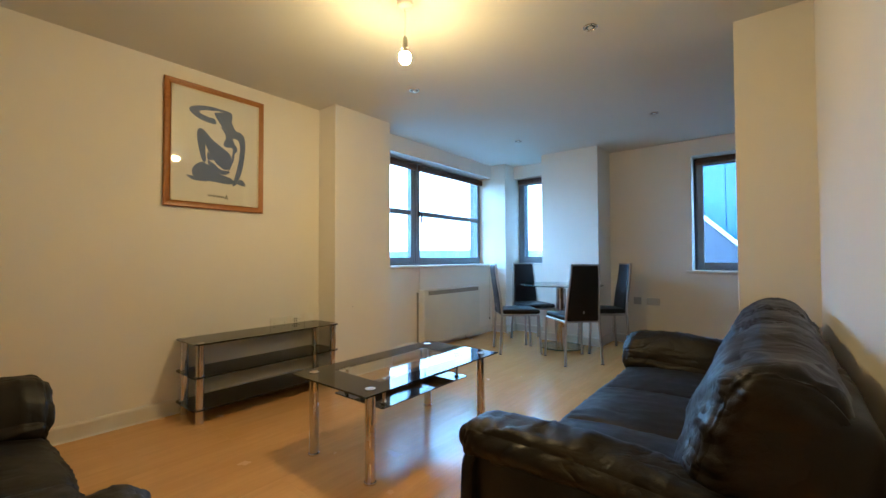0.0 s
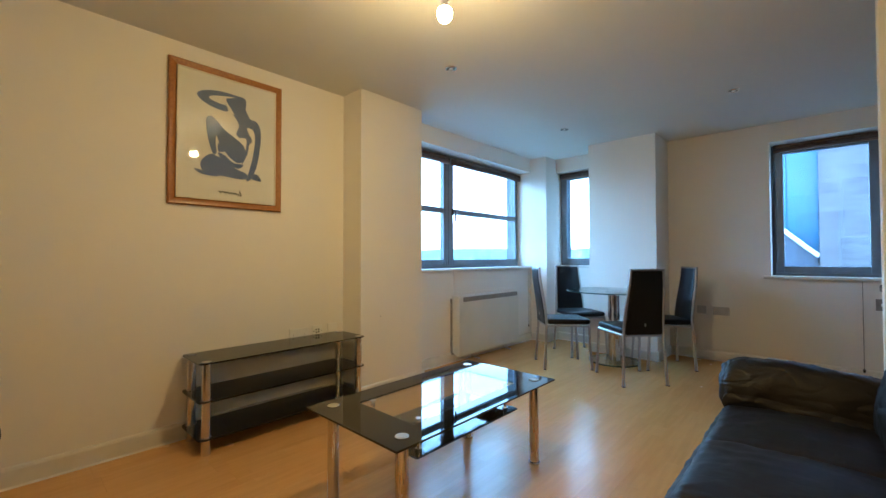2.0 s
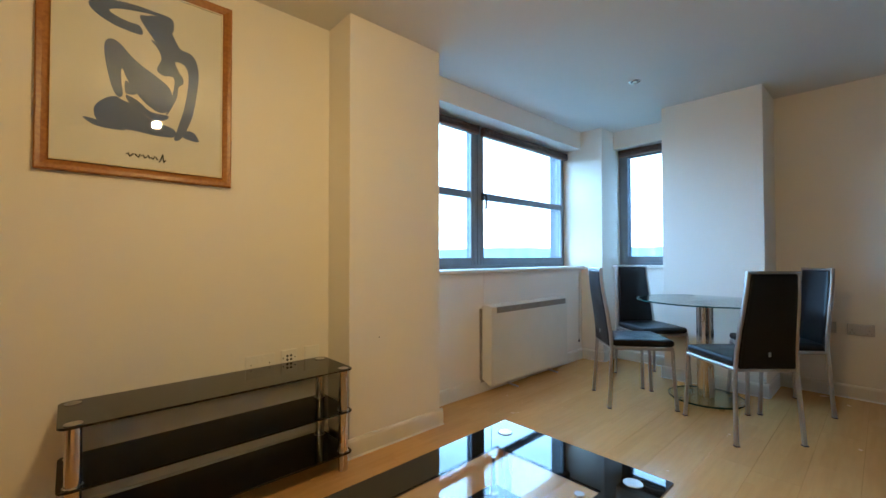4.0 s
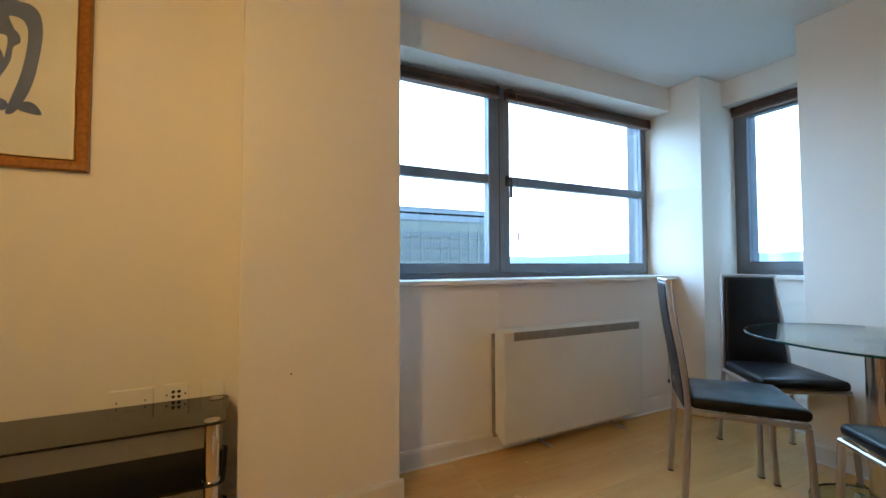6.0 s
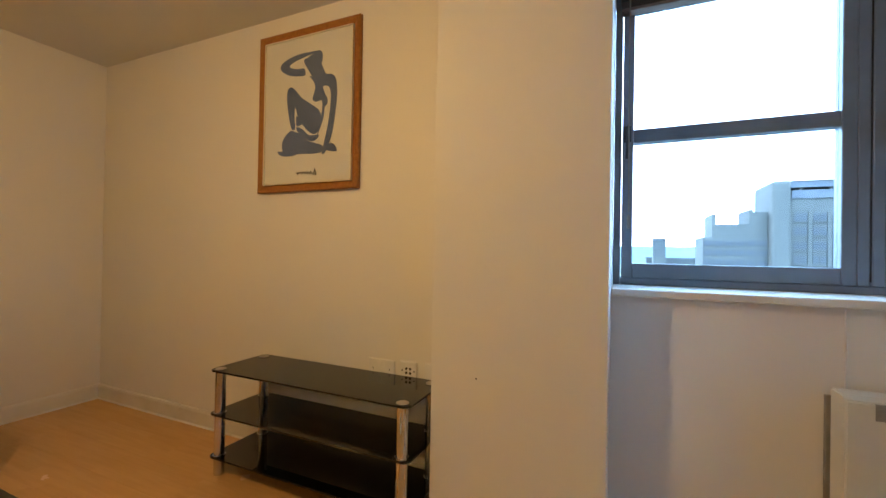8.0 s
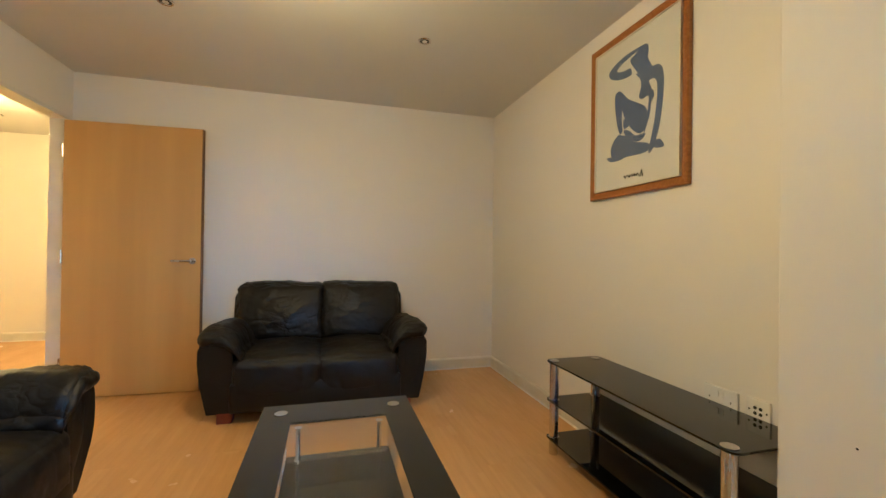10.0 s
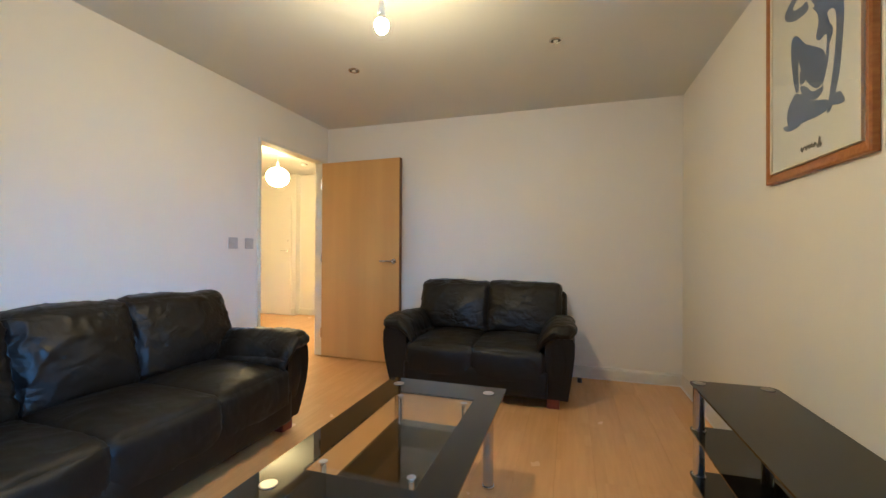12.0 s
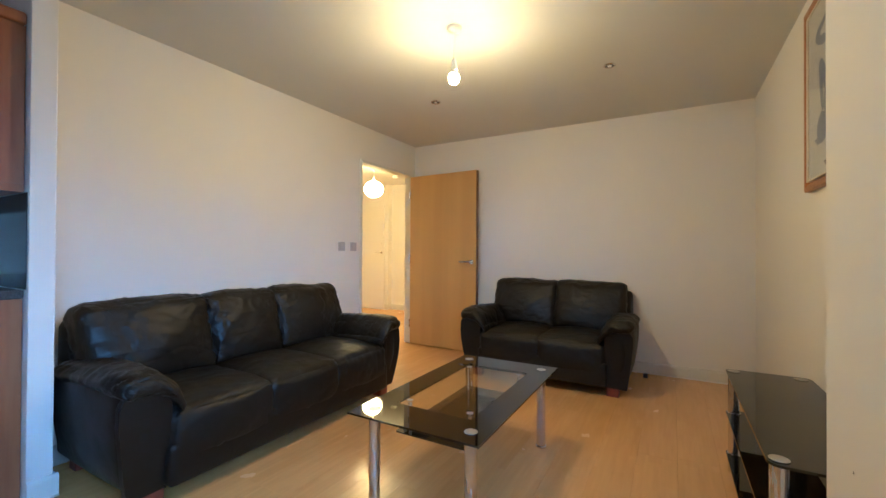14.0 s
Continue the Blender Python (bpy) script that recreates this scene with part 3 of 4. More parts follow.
def blind(plane, u0, u1, z, d, out, cord=None):
    """A raised wooden blind: head rail, a stack of slats and a bottom rail."""
    at = (d, (u0 + u1) / 2, z) if plane == "x" else ((u0 + u1) / 2, d, z)
    root = thing("venetian_blind", "dark wooden venetian blind raised fully under a window head", "blind", at, 0 if plane == "x" else -90, "raised blinds at the windows")
    w = (u1 - u0) / 2
    part("head_rail", nb((-0.022, -w, -0.028), (0.022, w, 0), bevel=0.003), BLIND, root)
    for k in range(7):
        bm = nb((-0.0245 + 0.0006 * (k % 3), -w + 0.004, -0.0325 - 0.0042 * k), (0.0245, w - 0.004, -0.0297 - 0.0042 * k))
        part("slat", bm, BLIND, root)
    part("bottom_rail", nb((-0.023, -w + 0.003, -0.072), (0.023, w - 0.003, -0.059), bevel=0.003), RAILWOOD, root, "paler brown bottom rail")
    for s in (-1, 1):
        part("clip", nb((0.0222, s * w * 0.96 - 0.012, -0.033), (0.026, s * w * 0.96 + 0.012, 0.0)), RUBBER, root)
    if cord is not None:
        bm = sweep(bmesh.new(), [(0.026, cord, -0.02), (0.03, cord, -0.5), (0.03, cord + 0.004, -0.92)], 0.0030, seg=6)
        part("cord", bm, CORD, root)
        part("cord_pull", lathe(bmesh.new(), [(0, -0.05), (0.006, -0.048), (0.0065, 0), (0.002, 0.012), (0, 0.012)], 10, (0.03, cord + 0.004, -0.94)), CORD, root)
    return root


blind("x", W1[0] + 0.02, MUL - 0.03, W1[3] - 0.030, WINX + 0.042, -1, cord=-0.36)
blind("x", MUL + 0.03, W1[1] - 0.02, W1[3] - 0.030, WINX + 0.042, -1, cord=-0.62)
blind("y", W2[0] + 0.02, W2[1] - 0.02, W2[3] - 0.008, WIN2Y - 0.042, 1)
blind("y", W3[0] + 0.02, W3[1] - 0.02, W3[3] - 0.008, WIN3Y - 0.042, 1)

# ---- door and hall ----
def door():
    root = tagged(new("door_1"), "open beech veneer door standing back against the wall", kind="structure")
    root.matrix_basis = pose(XR + 0.0, DY0 + 0.012, 0, 0, 0, 177.3)
    part("leaf", nb((0.004, -0.022, 0.008), (0.905, 0.022, 2.02), bevel=0.0015, seg=1), DOORWOOD, root)
    part("lipping", nb((0.9055, -0.0215, 0.009), (0.912, 0.0215, 2.019)), DOOREDGE, root)
    for s in (-1, 1):
        bm = rod(bmesh.new(), 0.026, 0, 0.008, (0, 0, 0), 24, "y")
        rod(bm, 0.009, 0.006, 0.05, (0, 0, 0), 14, "y")
        sweep(bm, [(0, 0.046, 0), (-0.03, 0.05, 0), (-0.13, 0.05, 0)], 0.0095, seg=12, up=(0, 0, 1))
        if s < 0:
            bmesh.ops.scale(bm, vec=(1, -1, 1), verts=bm.verts)
        bmesh.ops.translate(bm, vec=(0.85, s * 0.022, 1.005), verts=bm.verts)
        part("lever_handle", bm, CHROME, root, "chrome lever handle", smooth=True)
    for z in (0.25, 1.03, 1.80):
        part("hinge", rod(bmesh.new(), 0.007, z - 0.05, z + 0.05, (0, -0.024, 0), 10), CHROME, root)


door()
bm = bmesh.new()
box(bm, (XR - 0.012, DY0 - 0.028, 0), (XR + WT + 0.012, DY0, DZ + 0.028), bevel=0.002, seg=1)
box(bm, (XR - 0.012, DY1, 0), (XR + WT + 0.012, DY1 + 0.028, DZ + 0.028), bevel=0.002, seg=1)
box(bm, (XR - 0.012, DY0, DZ), (XR + WT + 0.012, DY1, DZ + 0.028), bevel=0.002, seg=1)
structure("door_frame", bm, GLOSS)


def hall_door():
    root = tagged(new("door_2"), "closed white painted door at the end of the hall", kind="structure")
    part("leaf", nb((2.44, -2.248, 0.01), (3.2, -2.22, 2.02), bevel=0.003), PAINT, root)
    bm = rod(bmesh.new(), 0.024, 0, 0.01, (0, 0, 0), 16, "y")
    sweep(bm, [(0, 0.005, 0), (0, 0.045, 0), (0.03, 0.05, 0), (0.11, 0.05, 0)], 0.009, seg=8, up=(0, 0, 1))
    bmesh.ops.translate(bm, vec=(2.50, -2.22, 1.1), verts=bm.verts)
    part("lever_handle", bm, CHROME, root, smooth=True)
    part("escutcheon", rod(bmesh.new(), 0.014, 0, 0.006, (2.5, -2.22, 1.27), 12, "y"), CHROME, root)


hall_door()


def switch(name, label, cat, at, w, h, face, rockers=(), mat=None, lift=0.0):
    """face: the way it looks, as a turn about z from +x."""
    root = thing(name, label, cat, at, face)
    part("faceplate", nb((0, -w / 2, -h / 2), (0.009, w / 2, h / 2), bevel=0.003), mat or WHITEPL, root)
    for y in rockers:
        part("rocker", nb((0.009, y - 0.007, lift - 0.012), (0.013, y + 0.007, lift + 0.012), bevel=0.0015), mat or WHITEPL, root)
    return root


def pins(root, y):
    for dy, dz, w, h in ((0, -0.004, 0.004, 0.008), (-0.011, -0.026, 0.006, 0.0035), (0.011, -0.026, 0.006, 0.0035)):
        part("pin_slot", nb((0.0088, y + dy - w / 2, dz - h / 2), (0.0094, y + dy + w / 2, dz + h / 2)), RUBBER, root)


switch("light_switch", "grey-white plastic light switch beside the doorway", "switch", (XR, 0.946, 1.16), 0.086, 0.086, 180, (0,), GREYPL)
switch("light_switch", "grey-white plastic light switch next to the other switch", "switch", (XR, 1.11, 1.162), 0.086, 0.086, 180, (0,), GREYPL)
s1 = switch("double_socket", "white double socket above the television stand", "socket", (XL, 2.22, 0.527), 0.146, 0.086, 0, (-0.011, 0.011), SOCKPL, 0.018)
pins(s1, -0.046), pins(s1, 0.046)
s2 = switch("aerial_socket", "white aerial socket with dark ports above the television stand", "socket", (XL, 2.37, 0.532), 0.086, 0.086, 0)
for dy, dz, pr in ((-0.010, 0.010, 0.0065), (0.010, 0.010, 0.0065), (-0.010, -0.010, 0.0065), (0.010, -0.010, 0.0065), (-0.032, 0, 0.0035), (0.032, 0, 0.0035)):
    part("port", rod(bmesh.new(), pr, 0.008, 0.011, (0, dy, dz), 12, "x"), RUBBER, s2)
switch("blank_plate", "white blank cover plate beside the pier", "socket", (XL, 2.50, 0.535), 0.086, 0.086, 0)
s3 = switch("double_socket", "grey-white double socket on the far wall behind the chairs", "socket", (-0.94, YF, 0.522), 0.146, 0.086, -90, (-0.011, 0.011), GREYPL, 0.018)
pins(s3, -0.046), pins(s3, 0.046)
switch("blank_plate", "grey-white cover plate on the far wall behind the chairs", "socket", (-1.115, YF, 0.525), 0.086, 0.086, -90, (), GREYPL)


def pendant(name, x, y, drop, label):
    root = thing(name, label, "ceiling light", (x, y, C))
    part("ceiling_rose", lathe(bmesh.new(), [(0, 0), (0.042, 0), (0.042, -0.012), (0.034, -0.022), (0.010, -0.028), (0, -0.028)], 28), WHITEPL, root, smooth=True)
    part("flex", sweep(bmesh.new(), [(0, 0, -0.026), (0.001, 0, -drop / 2), (0, 0, -drop)], 0.003, seg=8), WHITEPL, root)
    part("lampholder", lathe(bmesh.new(), [(0, 0.02), (0.008, 0.018), (0.014, 0.0), (0.016, -0.025), (0.0175, -0.027), (0.0175, -0.052), (0.0, -0.052)], 20, (0, 0, -drop)), WHITEPL, root, smooth=True)
    return root


p = pendant("pendant_lamp", -1.311, 1.978, 0.20, "bare lit bulb hanging on a short white flex from the ceiling")
part("bulb_base", lathe(bmesh.new(), [(0, -0.0525), (0.012, -0.0525), (0.017, -0.060), (0.0270, -0.076), (0.0, -0.0765)], 24, (0, 0, -0.20)), WHITEPL, p, "white bulb collar", smooth=30)
part("bulb", lathe(bmesh.new(), [(0, -0.077), (0.0285, -0.077), (0.0312, -0.087), (0.0310, -0.100), (0.028, -0.112), (0.018, -0.125), (0, -0.129)], 24, (0, 0, -0.20)), BULBGLOW, p, "lit frosted bulb", smooth=60)
p = pendant("paper_lantern_lamp", 1.43, -0.665, 0.20, "glowing round paper lantern hanging in the hall")
bm = lathe(bmesh.new(), [(0.03 + 0.0, 0.118)] + [(0.14 * math.sin(a) + (0.002 if k % 2 else 0), 0.122 * math.cos(a)) for k, a in enumerate([0.25 + 0.165 * i for i in range(17)])] + [(0.03, -0.118)], 32, (0, 0, -0.375))
part("paper_shade", bm, LANTERNGLOW, p, "ribbed glowing paper globe", smooth=60)


def downlight(x, y):
    root = thing("downlight", "small recessed brushed-chrome ceiling spotlight, switched off", "ceiling light", (x, y, C), group="recessed ceiling spotlights")
    part("bezel", lathe(bmesh.new(), [(0.028, 0.0), (0.041, 0.0), (0.041, -0.004), (0.036, -0.007), (0.030, -0.006), (0.028, -0.002), (0.028, 0.0)], 28), CHROME, root, smooth=True)
    # The ceiling is solid here: a black disc gives the recess its shade.
    part("reflector", lathe(bmesh.new(), [(0.0285, -0.001), (0.024, -0.002), (0.014, -0.003), (0.0, -0.003)], 24), RUBBER, root, "black disc for the shade inside the lamp recess")
    part("lamp_face", rod(bmesh.new(), 0.016, -0.0075, -0.0035, seg=20), WHITEPL, root)
    return root


first = downlight(-2.03, 1.038)
for x, y in ((-2.034, 2.828), (-2.079, 4.638), (-0.652, 4.636), (-0.624, 1.024), (-0.626, 2.83)):
    copy_thing(first, pose(x, y, C))

det = thing("smoke_detector", "small white round smoke detector on the hall ceiling", "smoke detector", (1.715, -1.588, C))
part("housing", lathe(bmesh.new(), [(0, 0), (0.05, 0), (0.05, -0.018), (0.042, -0.032), (0.03, -0.038), (0, -0.038)], 24), WHITEPL, det, smooth=True)
part("vent_ring", lathe(bmesh.new(), [(0.0505, -0.006), (0.052, -0.008), (0.052, -0.012), (0.0505, -0.014)], 24), VENT, det)

# ---- picture ----
def curve_fill(points, n=6):
    """A closed smooth outline through the points."""
    out, m = [], len(points)
    for i in range(m):
        p0, p1, p2, p3 = (Vector(points[(i + k - 1) % m]) for k in range(4))
        for k in range(n):
            t = k / n
            out.append(0.5 * ((2 * p1) + (p2 - p0) * t + (2 * p0 - 5 * p1 + 4 * p2 - p3) * t * t + (3 * p1 - p0 - 3 * p2 + p3) * t ** 3))
    return [(q.x, q.y) for q in out]


def picture():
    w, h = 0.69, 0.886
    root = thing("framed_print", "abstract slate-blue paper print in a stained beech frame", "picture", (XL, 1.725, 1.860))
    fw, d = 0.043, 0.027
    lift = d - 0.011
    bm = bmesh.new()
    for k in range(4):
        L, off = (h, w / 2) if k % 2 else (w, h / 2)
        a = k * math.pi / 2
        prof = [(0, 0.002), (0, d * 0.8), (-0.006, d), (-0.02, d * 0.92), (-0.035, d * 0.7), (-fw, d * 0.45), (-fw, 0.002)]
        rows = []
        for s in (-1, 1):
            rows.append([bm.verts.new((z, (s * (L / 2 + o)) * math.cos(a) - (off + o) * math.sin(a), (s * (L / 2 + o)) * math.sin(a) + (off + o) * math.cos(a))) for o, z in prof])
        for i in range(len(prof) - 1):
            bm.faces.new([rows[0][i], rows[0][i + 1], rows[1][i + 1], rows[1][i]])
    bmesh.ops.remove_doubles(bm, verts=bm.verts, dist=0.0005)
    part("frame", bm, FRAMEWOOD, root, "orange-brown stained beech moulding")
    u, v = w / 2 - fw, h / 2 - fw
    bm = bmesh.new()
    for a, b in (((-u, -v), (-u + 0.005, v)), ((u - 0.005, -v), (u, v)), ((-u + 0.005, -v), (u - 0.005, -v + 0.005)), ((-u + 0.005, v - 0.005), (u - 0.005, v))):
        box(bm, (lift + 0.0025, *a), (lift + 0.010, *b))
    part("slip", bm, GILT, root, "thin pale inner slip")
    part("paper", nb((0.002, -u, -v), (lift, u, v)), PAPER, root)
    shapes = [
        [(-.193, .257), (-.168, .282), (-.12, .298), (-.049, .309), (.027, .307), (.083, .304), (.102, .282), (.098, .238), (.083, .251), (.066, .279), (.027, .292),
         (-.048, .281), (-.1, .269), (-.127, .251), (-.1, .236), (-.058, .227), (-.023, .224), (-.014, .189), (-.058, .187), (-.12, .199), (-.174, .227)],
        [(-.019, .249), (.005, .28), (.043, .291), (.074, .273), (.112, .199), (.13, .171), (.165, .165), (.192, .135), (.202, .068), (.195, -.021), (.179, -.125),
         (.156, -.197), (.13, -.245), (.107, -.249), (.121, -.191), (.143, -.107), (.157, -.018), (.161, .058), (.149, .098), (.124, .11), (.107, .103), (.116, .071)],
        [(.017, .177), (.06, .16), (.107, .103), (.116, .071), (.137, .046), (.14, .016), (.122, -.007), (.114, -.064), (.075, -.148), (.1, -.043), (.104, .031),
         (.062, .031), (.042, .046), (.042, .064), (.056, .104), (.044, .143)],
        [(-.139, .113), (-.119, .134), (-.089, .122), (-.036, .067), (.029, .025), (.085, -.016), (.099, -.067), (.086, -.119), (.052, -.14), (.003, -.112), (-.04, -.063),
         (-.067, -.017), (-.083, .02), (-.084, -.038), (-.079, -.094), (-.097, -.104), (-.115, -.068), (-.13, -.004), (-.14, .062)],
        [(-.069, -.029), (-.03, -.074), (-.068, -.083)],
        [(-.066, -.089), (-.024, -.108), (.019, -.142), (.086, -.148), (.061, -.174), (.019, -.174), (-.024, -.143), (-.061, -.116)],
        [(-.076, -.117), (-.035, -.131), (.008, -.17), (.064, -.189), (.109, -.206), (.104, -.239), (.042, -.245), (-.023, -.24), (-.075, -.238), (-.126, -.235),
         (-.163, -.214), (-.171, -.171), (-.147, -.132), (-.107, -.106)],
        [(.142, -.233), (.156, -.201), (.186, -.205), (.204, -.243)],
        [(-.205, -.215), (-.156, -.219), (-.075, -.238), (-.086, -.246), (-.165, -.243)],
    ]
    for k, pts in enumerate(shapes):
        part("printed_shape", plate(bmesh.new(), curve_fill(pts, 5), lift + 0.0001, lift + 0.0006 + 0.0001 * k, plane="yz"), INK, root)
    for k in range(5):
        y0 = -0.064 + 0.029 * k
        bm = sweep(bmesh.new(), [(lift + 0.0007, y0 + 0.006 * i, -0.345 + (0.009 + 0.013 * (k == 4)) * math.sin(i * 2.1 + k)) for i in range(5)], 0.0035, seg=5)
        part("scribbled_line", bm, INKDARK, root)
    g = part("glazing", nb((lift + 0.004, -u, -v), (lift + 0.0055, u, v)), PANE, root, "picture glass")
    g.visible_shadow = False


picture()

# ---- heater ----
def heater():
    root = thing("storage_heater", "cream storage heater with grey vent under the wide window", "heater", (XL, 4.472, 0))
    w, z0, z1, d = 0.56, 0.065, 0.69, 0.118
    prof = [(0.02, z0 + 0.035), (d - 0.012, z0 - 0.006), (d, z0 + 0.006), (d, z1 - 0.012), (d - 0.02, z1), (0.02, z1)]
    bm = plate(bmesh.new(), prof, -w, w, plane="xz")
    bmesh.ops.bevel(bm, geom=list(bm.edges), offset=0.005, segments=2, affect="EDGES")
    part("casing", bm, HEATPAINT, root, smooth=30)
    part("top_vent", nb((d - 0.03, -w + 0.067, z1 - 0.062), (d + 0.002, w - 0.035, z1 - 0.014), bevel=0.001), VENT, root, "grey-brown grille")
    for k in range(3):
        part("louvre", nb((d + 0.002, -w + 0.072, z1 - 0.055 + 0.013 * k), (d + 0.0045, w - 0.040, z1 - 0.0505 + 0.013 * k)), VENT, root)
    # Dark strip standing in for the shade in the gap behind the casing.
    part("end_panel", nb((0.002, -w - 0.010, z0 + 0.01), (0.019, w - 0.01, z1 - 0.03), bevel=0.003), VENT, root)
    for y in (-0.27, 0.33):
        part("foot", sweep(bmesh.new(), [(0.05, y, z0 + 0.01), (0.05, y, 0.02), (0.14, y + 0.02, 0.008)], 0.02, 0.008, up=(0, 1, 0)), SATIN, root)
    part("flex", sweep(bmesh.new(), [(0.03, 0.45, 0.08), (0.06, 0.52, 0.03), (0.05, 0.60, 0.02), (0.02, 0.66, 0.06)], 0.004, seg=6), WHITEPL, root)


heater()
cb = thing("conduit_cable", "thin cream cable clipped to the wall from sill to heater", "cable", (XL, 3.955, 0))
part("cable_sheath", sweep(bmesh.new(), [(0.004, 0.0, 0.945), (0.005, 0.002, 0.80), (0.006, 0.0, 0.66)], 0.003, seg=6), WHITEPL, cb)
part("clip", nb((0.0, -0.004, 0.795), (0.009, 0.006, 0.803)), WHITEPL, cb)
cb = thing("pull_cord", "thin cord with a dark toggle hanging beside the heater corner", "cord", (XL, 5.44, 0))
part("cord", sweep(bmesh.new(), [(0.02, 0, 0.92), (0.012, 0.002, 0.3), (0.012, 0.002, 0.2)], 0.0015, seg=6), CORD, cb)
part("toggle", lathe(bmesh.new(), [(0, -0.02), (0.006, -0.018), (0.007, 0.0), (0.003, 0.012), (0, 0.012)], 10, (0.012, 0.002, 0.2)), RUBBER, cb)

cb = thing("pull_cord", "thin dark cord with a toggle hanging under the single window", "cord", (0.10, YF, 0))
part("cord", sweep(bmesh.new(), [(0, -0.02, 0.87), (0, -0.012, 0.5), (0, -0.012, 0.11)], 0.002, seg=6), CORD, cb)
part("toggle", lathe(bmesh.new(), [(0, -0.025), (0.009, -0.022), (0.010, 0.0), (0.003, 0.012), (0, 0.012)], 10, (0, -0.012, 0.10)), RUBBER, cb)
iso = switch("fused_spur", "grey plastic switched spur on the wall under the window", "switch", (0.215, YF, 0.675), 0.075, 0.10, -90, (0,))
iso.children[0].data.materials[0] = VENT

# ---- tv stand ----
def tv_stand():
    root = thing("television_stand", "three-tier black glass television stand on chrome tube legs", "tv stand", (-2.82, 2.012, 0))
    hx, hy = 0.17, 0.55
    for z, nm in ((0.502, "top_shelf"), (0.291, "middle_shelf"), (0.085, "bottom_shelf")):
        ob = part(nm, plate(bmesh.new(), rounded(-hx, -hy, hx, hy, 0.03), z, z + 0.008, bevel=0.001), BLACKGLASS, root)
    legs = [(x, y) for x in (-0.125, 0.138) for y in (-0.507, 0.507)]
    for x, y in legs:
        leg = part("leg", rod(bmesh.new(), 0.024, 0.0, 0.5015, (x, y, 0), 24), CHROME, root, smooth=True)
        for z in (0.085, 0.291):
            part("collar", lathe(bmesh.new(), [(0.0245, -0.004), (0.029, -0.003), (0.029, 0.012), (0.0245, 0.013)], 24, (x, y, z)), CHROME, leg, smooth=True)
        part("cap_disc", rod(bmesh.new(), 0.026, 0.5105, 0.513, (x, y, 0), 24), SATIN, leg, smooth=True)


tv_stand()

# ---- coffee table ----
def coffee_table():
    root = thing("coffee_table", "glass coffee table with a black border, clear centre and chrome legs", "coffee table", (-1.525, 2.195, 0))
    hx, hy, z = 0.302, 0.555, 0.430
    ix, iy = 0.182, 0.365
    part("border_glass", ring_slab(bmesh.new(), (-hx, -hy, hx, hy), (-ix, -iy, ix, iy), z, z + 0.008), BLACKGLASS, root, "black glass border")
    c = part("centre_glass", nb((-ix + 0.0004, -iy + 0.0004, z + 0.0005), (ix - 0.0004, iy - 0.0004, z + 0.0075)), CENTREGLASS, root, "clear glass centre")
    part("lower_shelf", plate(bmesh.new(), rounded(-0.195, -0.36, 0.195, 0.36, 0.01), 0.304, 0.310, bevel=0.0008), BLACKGLASS, root, "black glass lower shelf")
    for x in (-0.230, 0.226):
        for y in (-0.465, 0.466):
            leg = part("leg", rod(bmesh.new(), 0.0245, 0.012, z - 0.0005, (x, y, 0), 24), CHROME, root, smooth=True)
            part("foot", rod(bmesh.new(), 0.030, 0.0, 0.0118, (x, y, 0), 24), CHROME, leg, smooth=True)
            part("cap_disc", rod(bmesh.new(), 0.026, z + 0.0083, z + 0.011, (x, y, 0), 24), SATIN, leg, smooth=True)
    for x in (-0.150, 0.150):
        for y in (-0.308, 0.308):
            post = part("post", rod(bmesh.new(), 0.009, 0.311, z - 0.0005, (x, y, 0), 14), CHROME, root, smooth=True)
            part("cap_disc", rod(bmesh.new(), 0.014, z + 0.0083, z + 0.0105, (x, y, 0), 18), SATIN, post, smooth=True)
            part("collar", rod(bmesh.new(), 0.015, 0.3105, 0.320, (x, y, 0), 18), CHROME, post, smooth=True)


coffee_table()

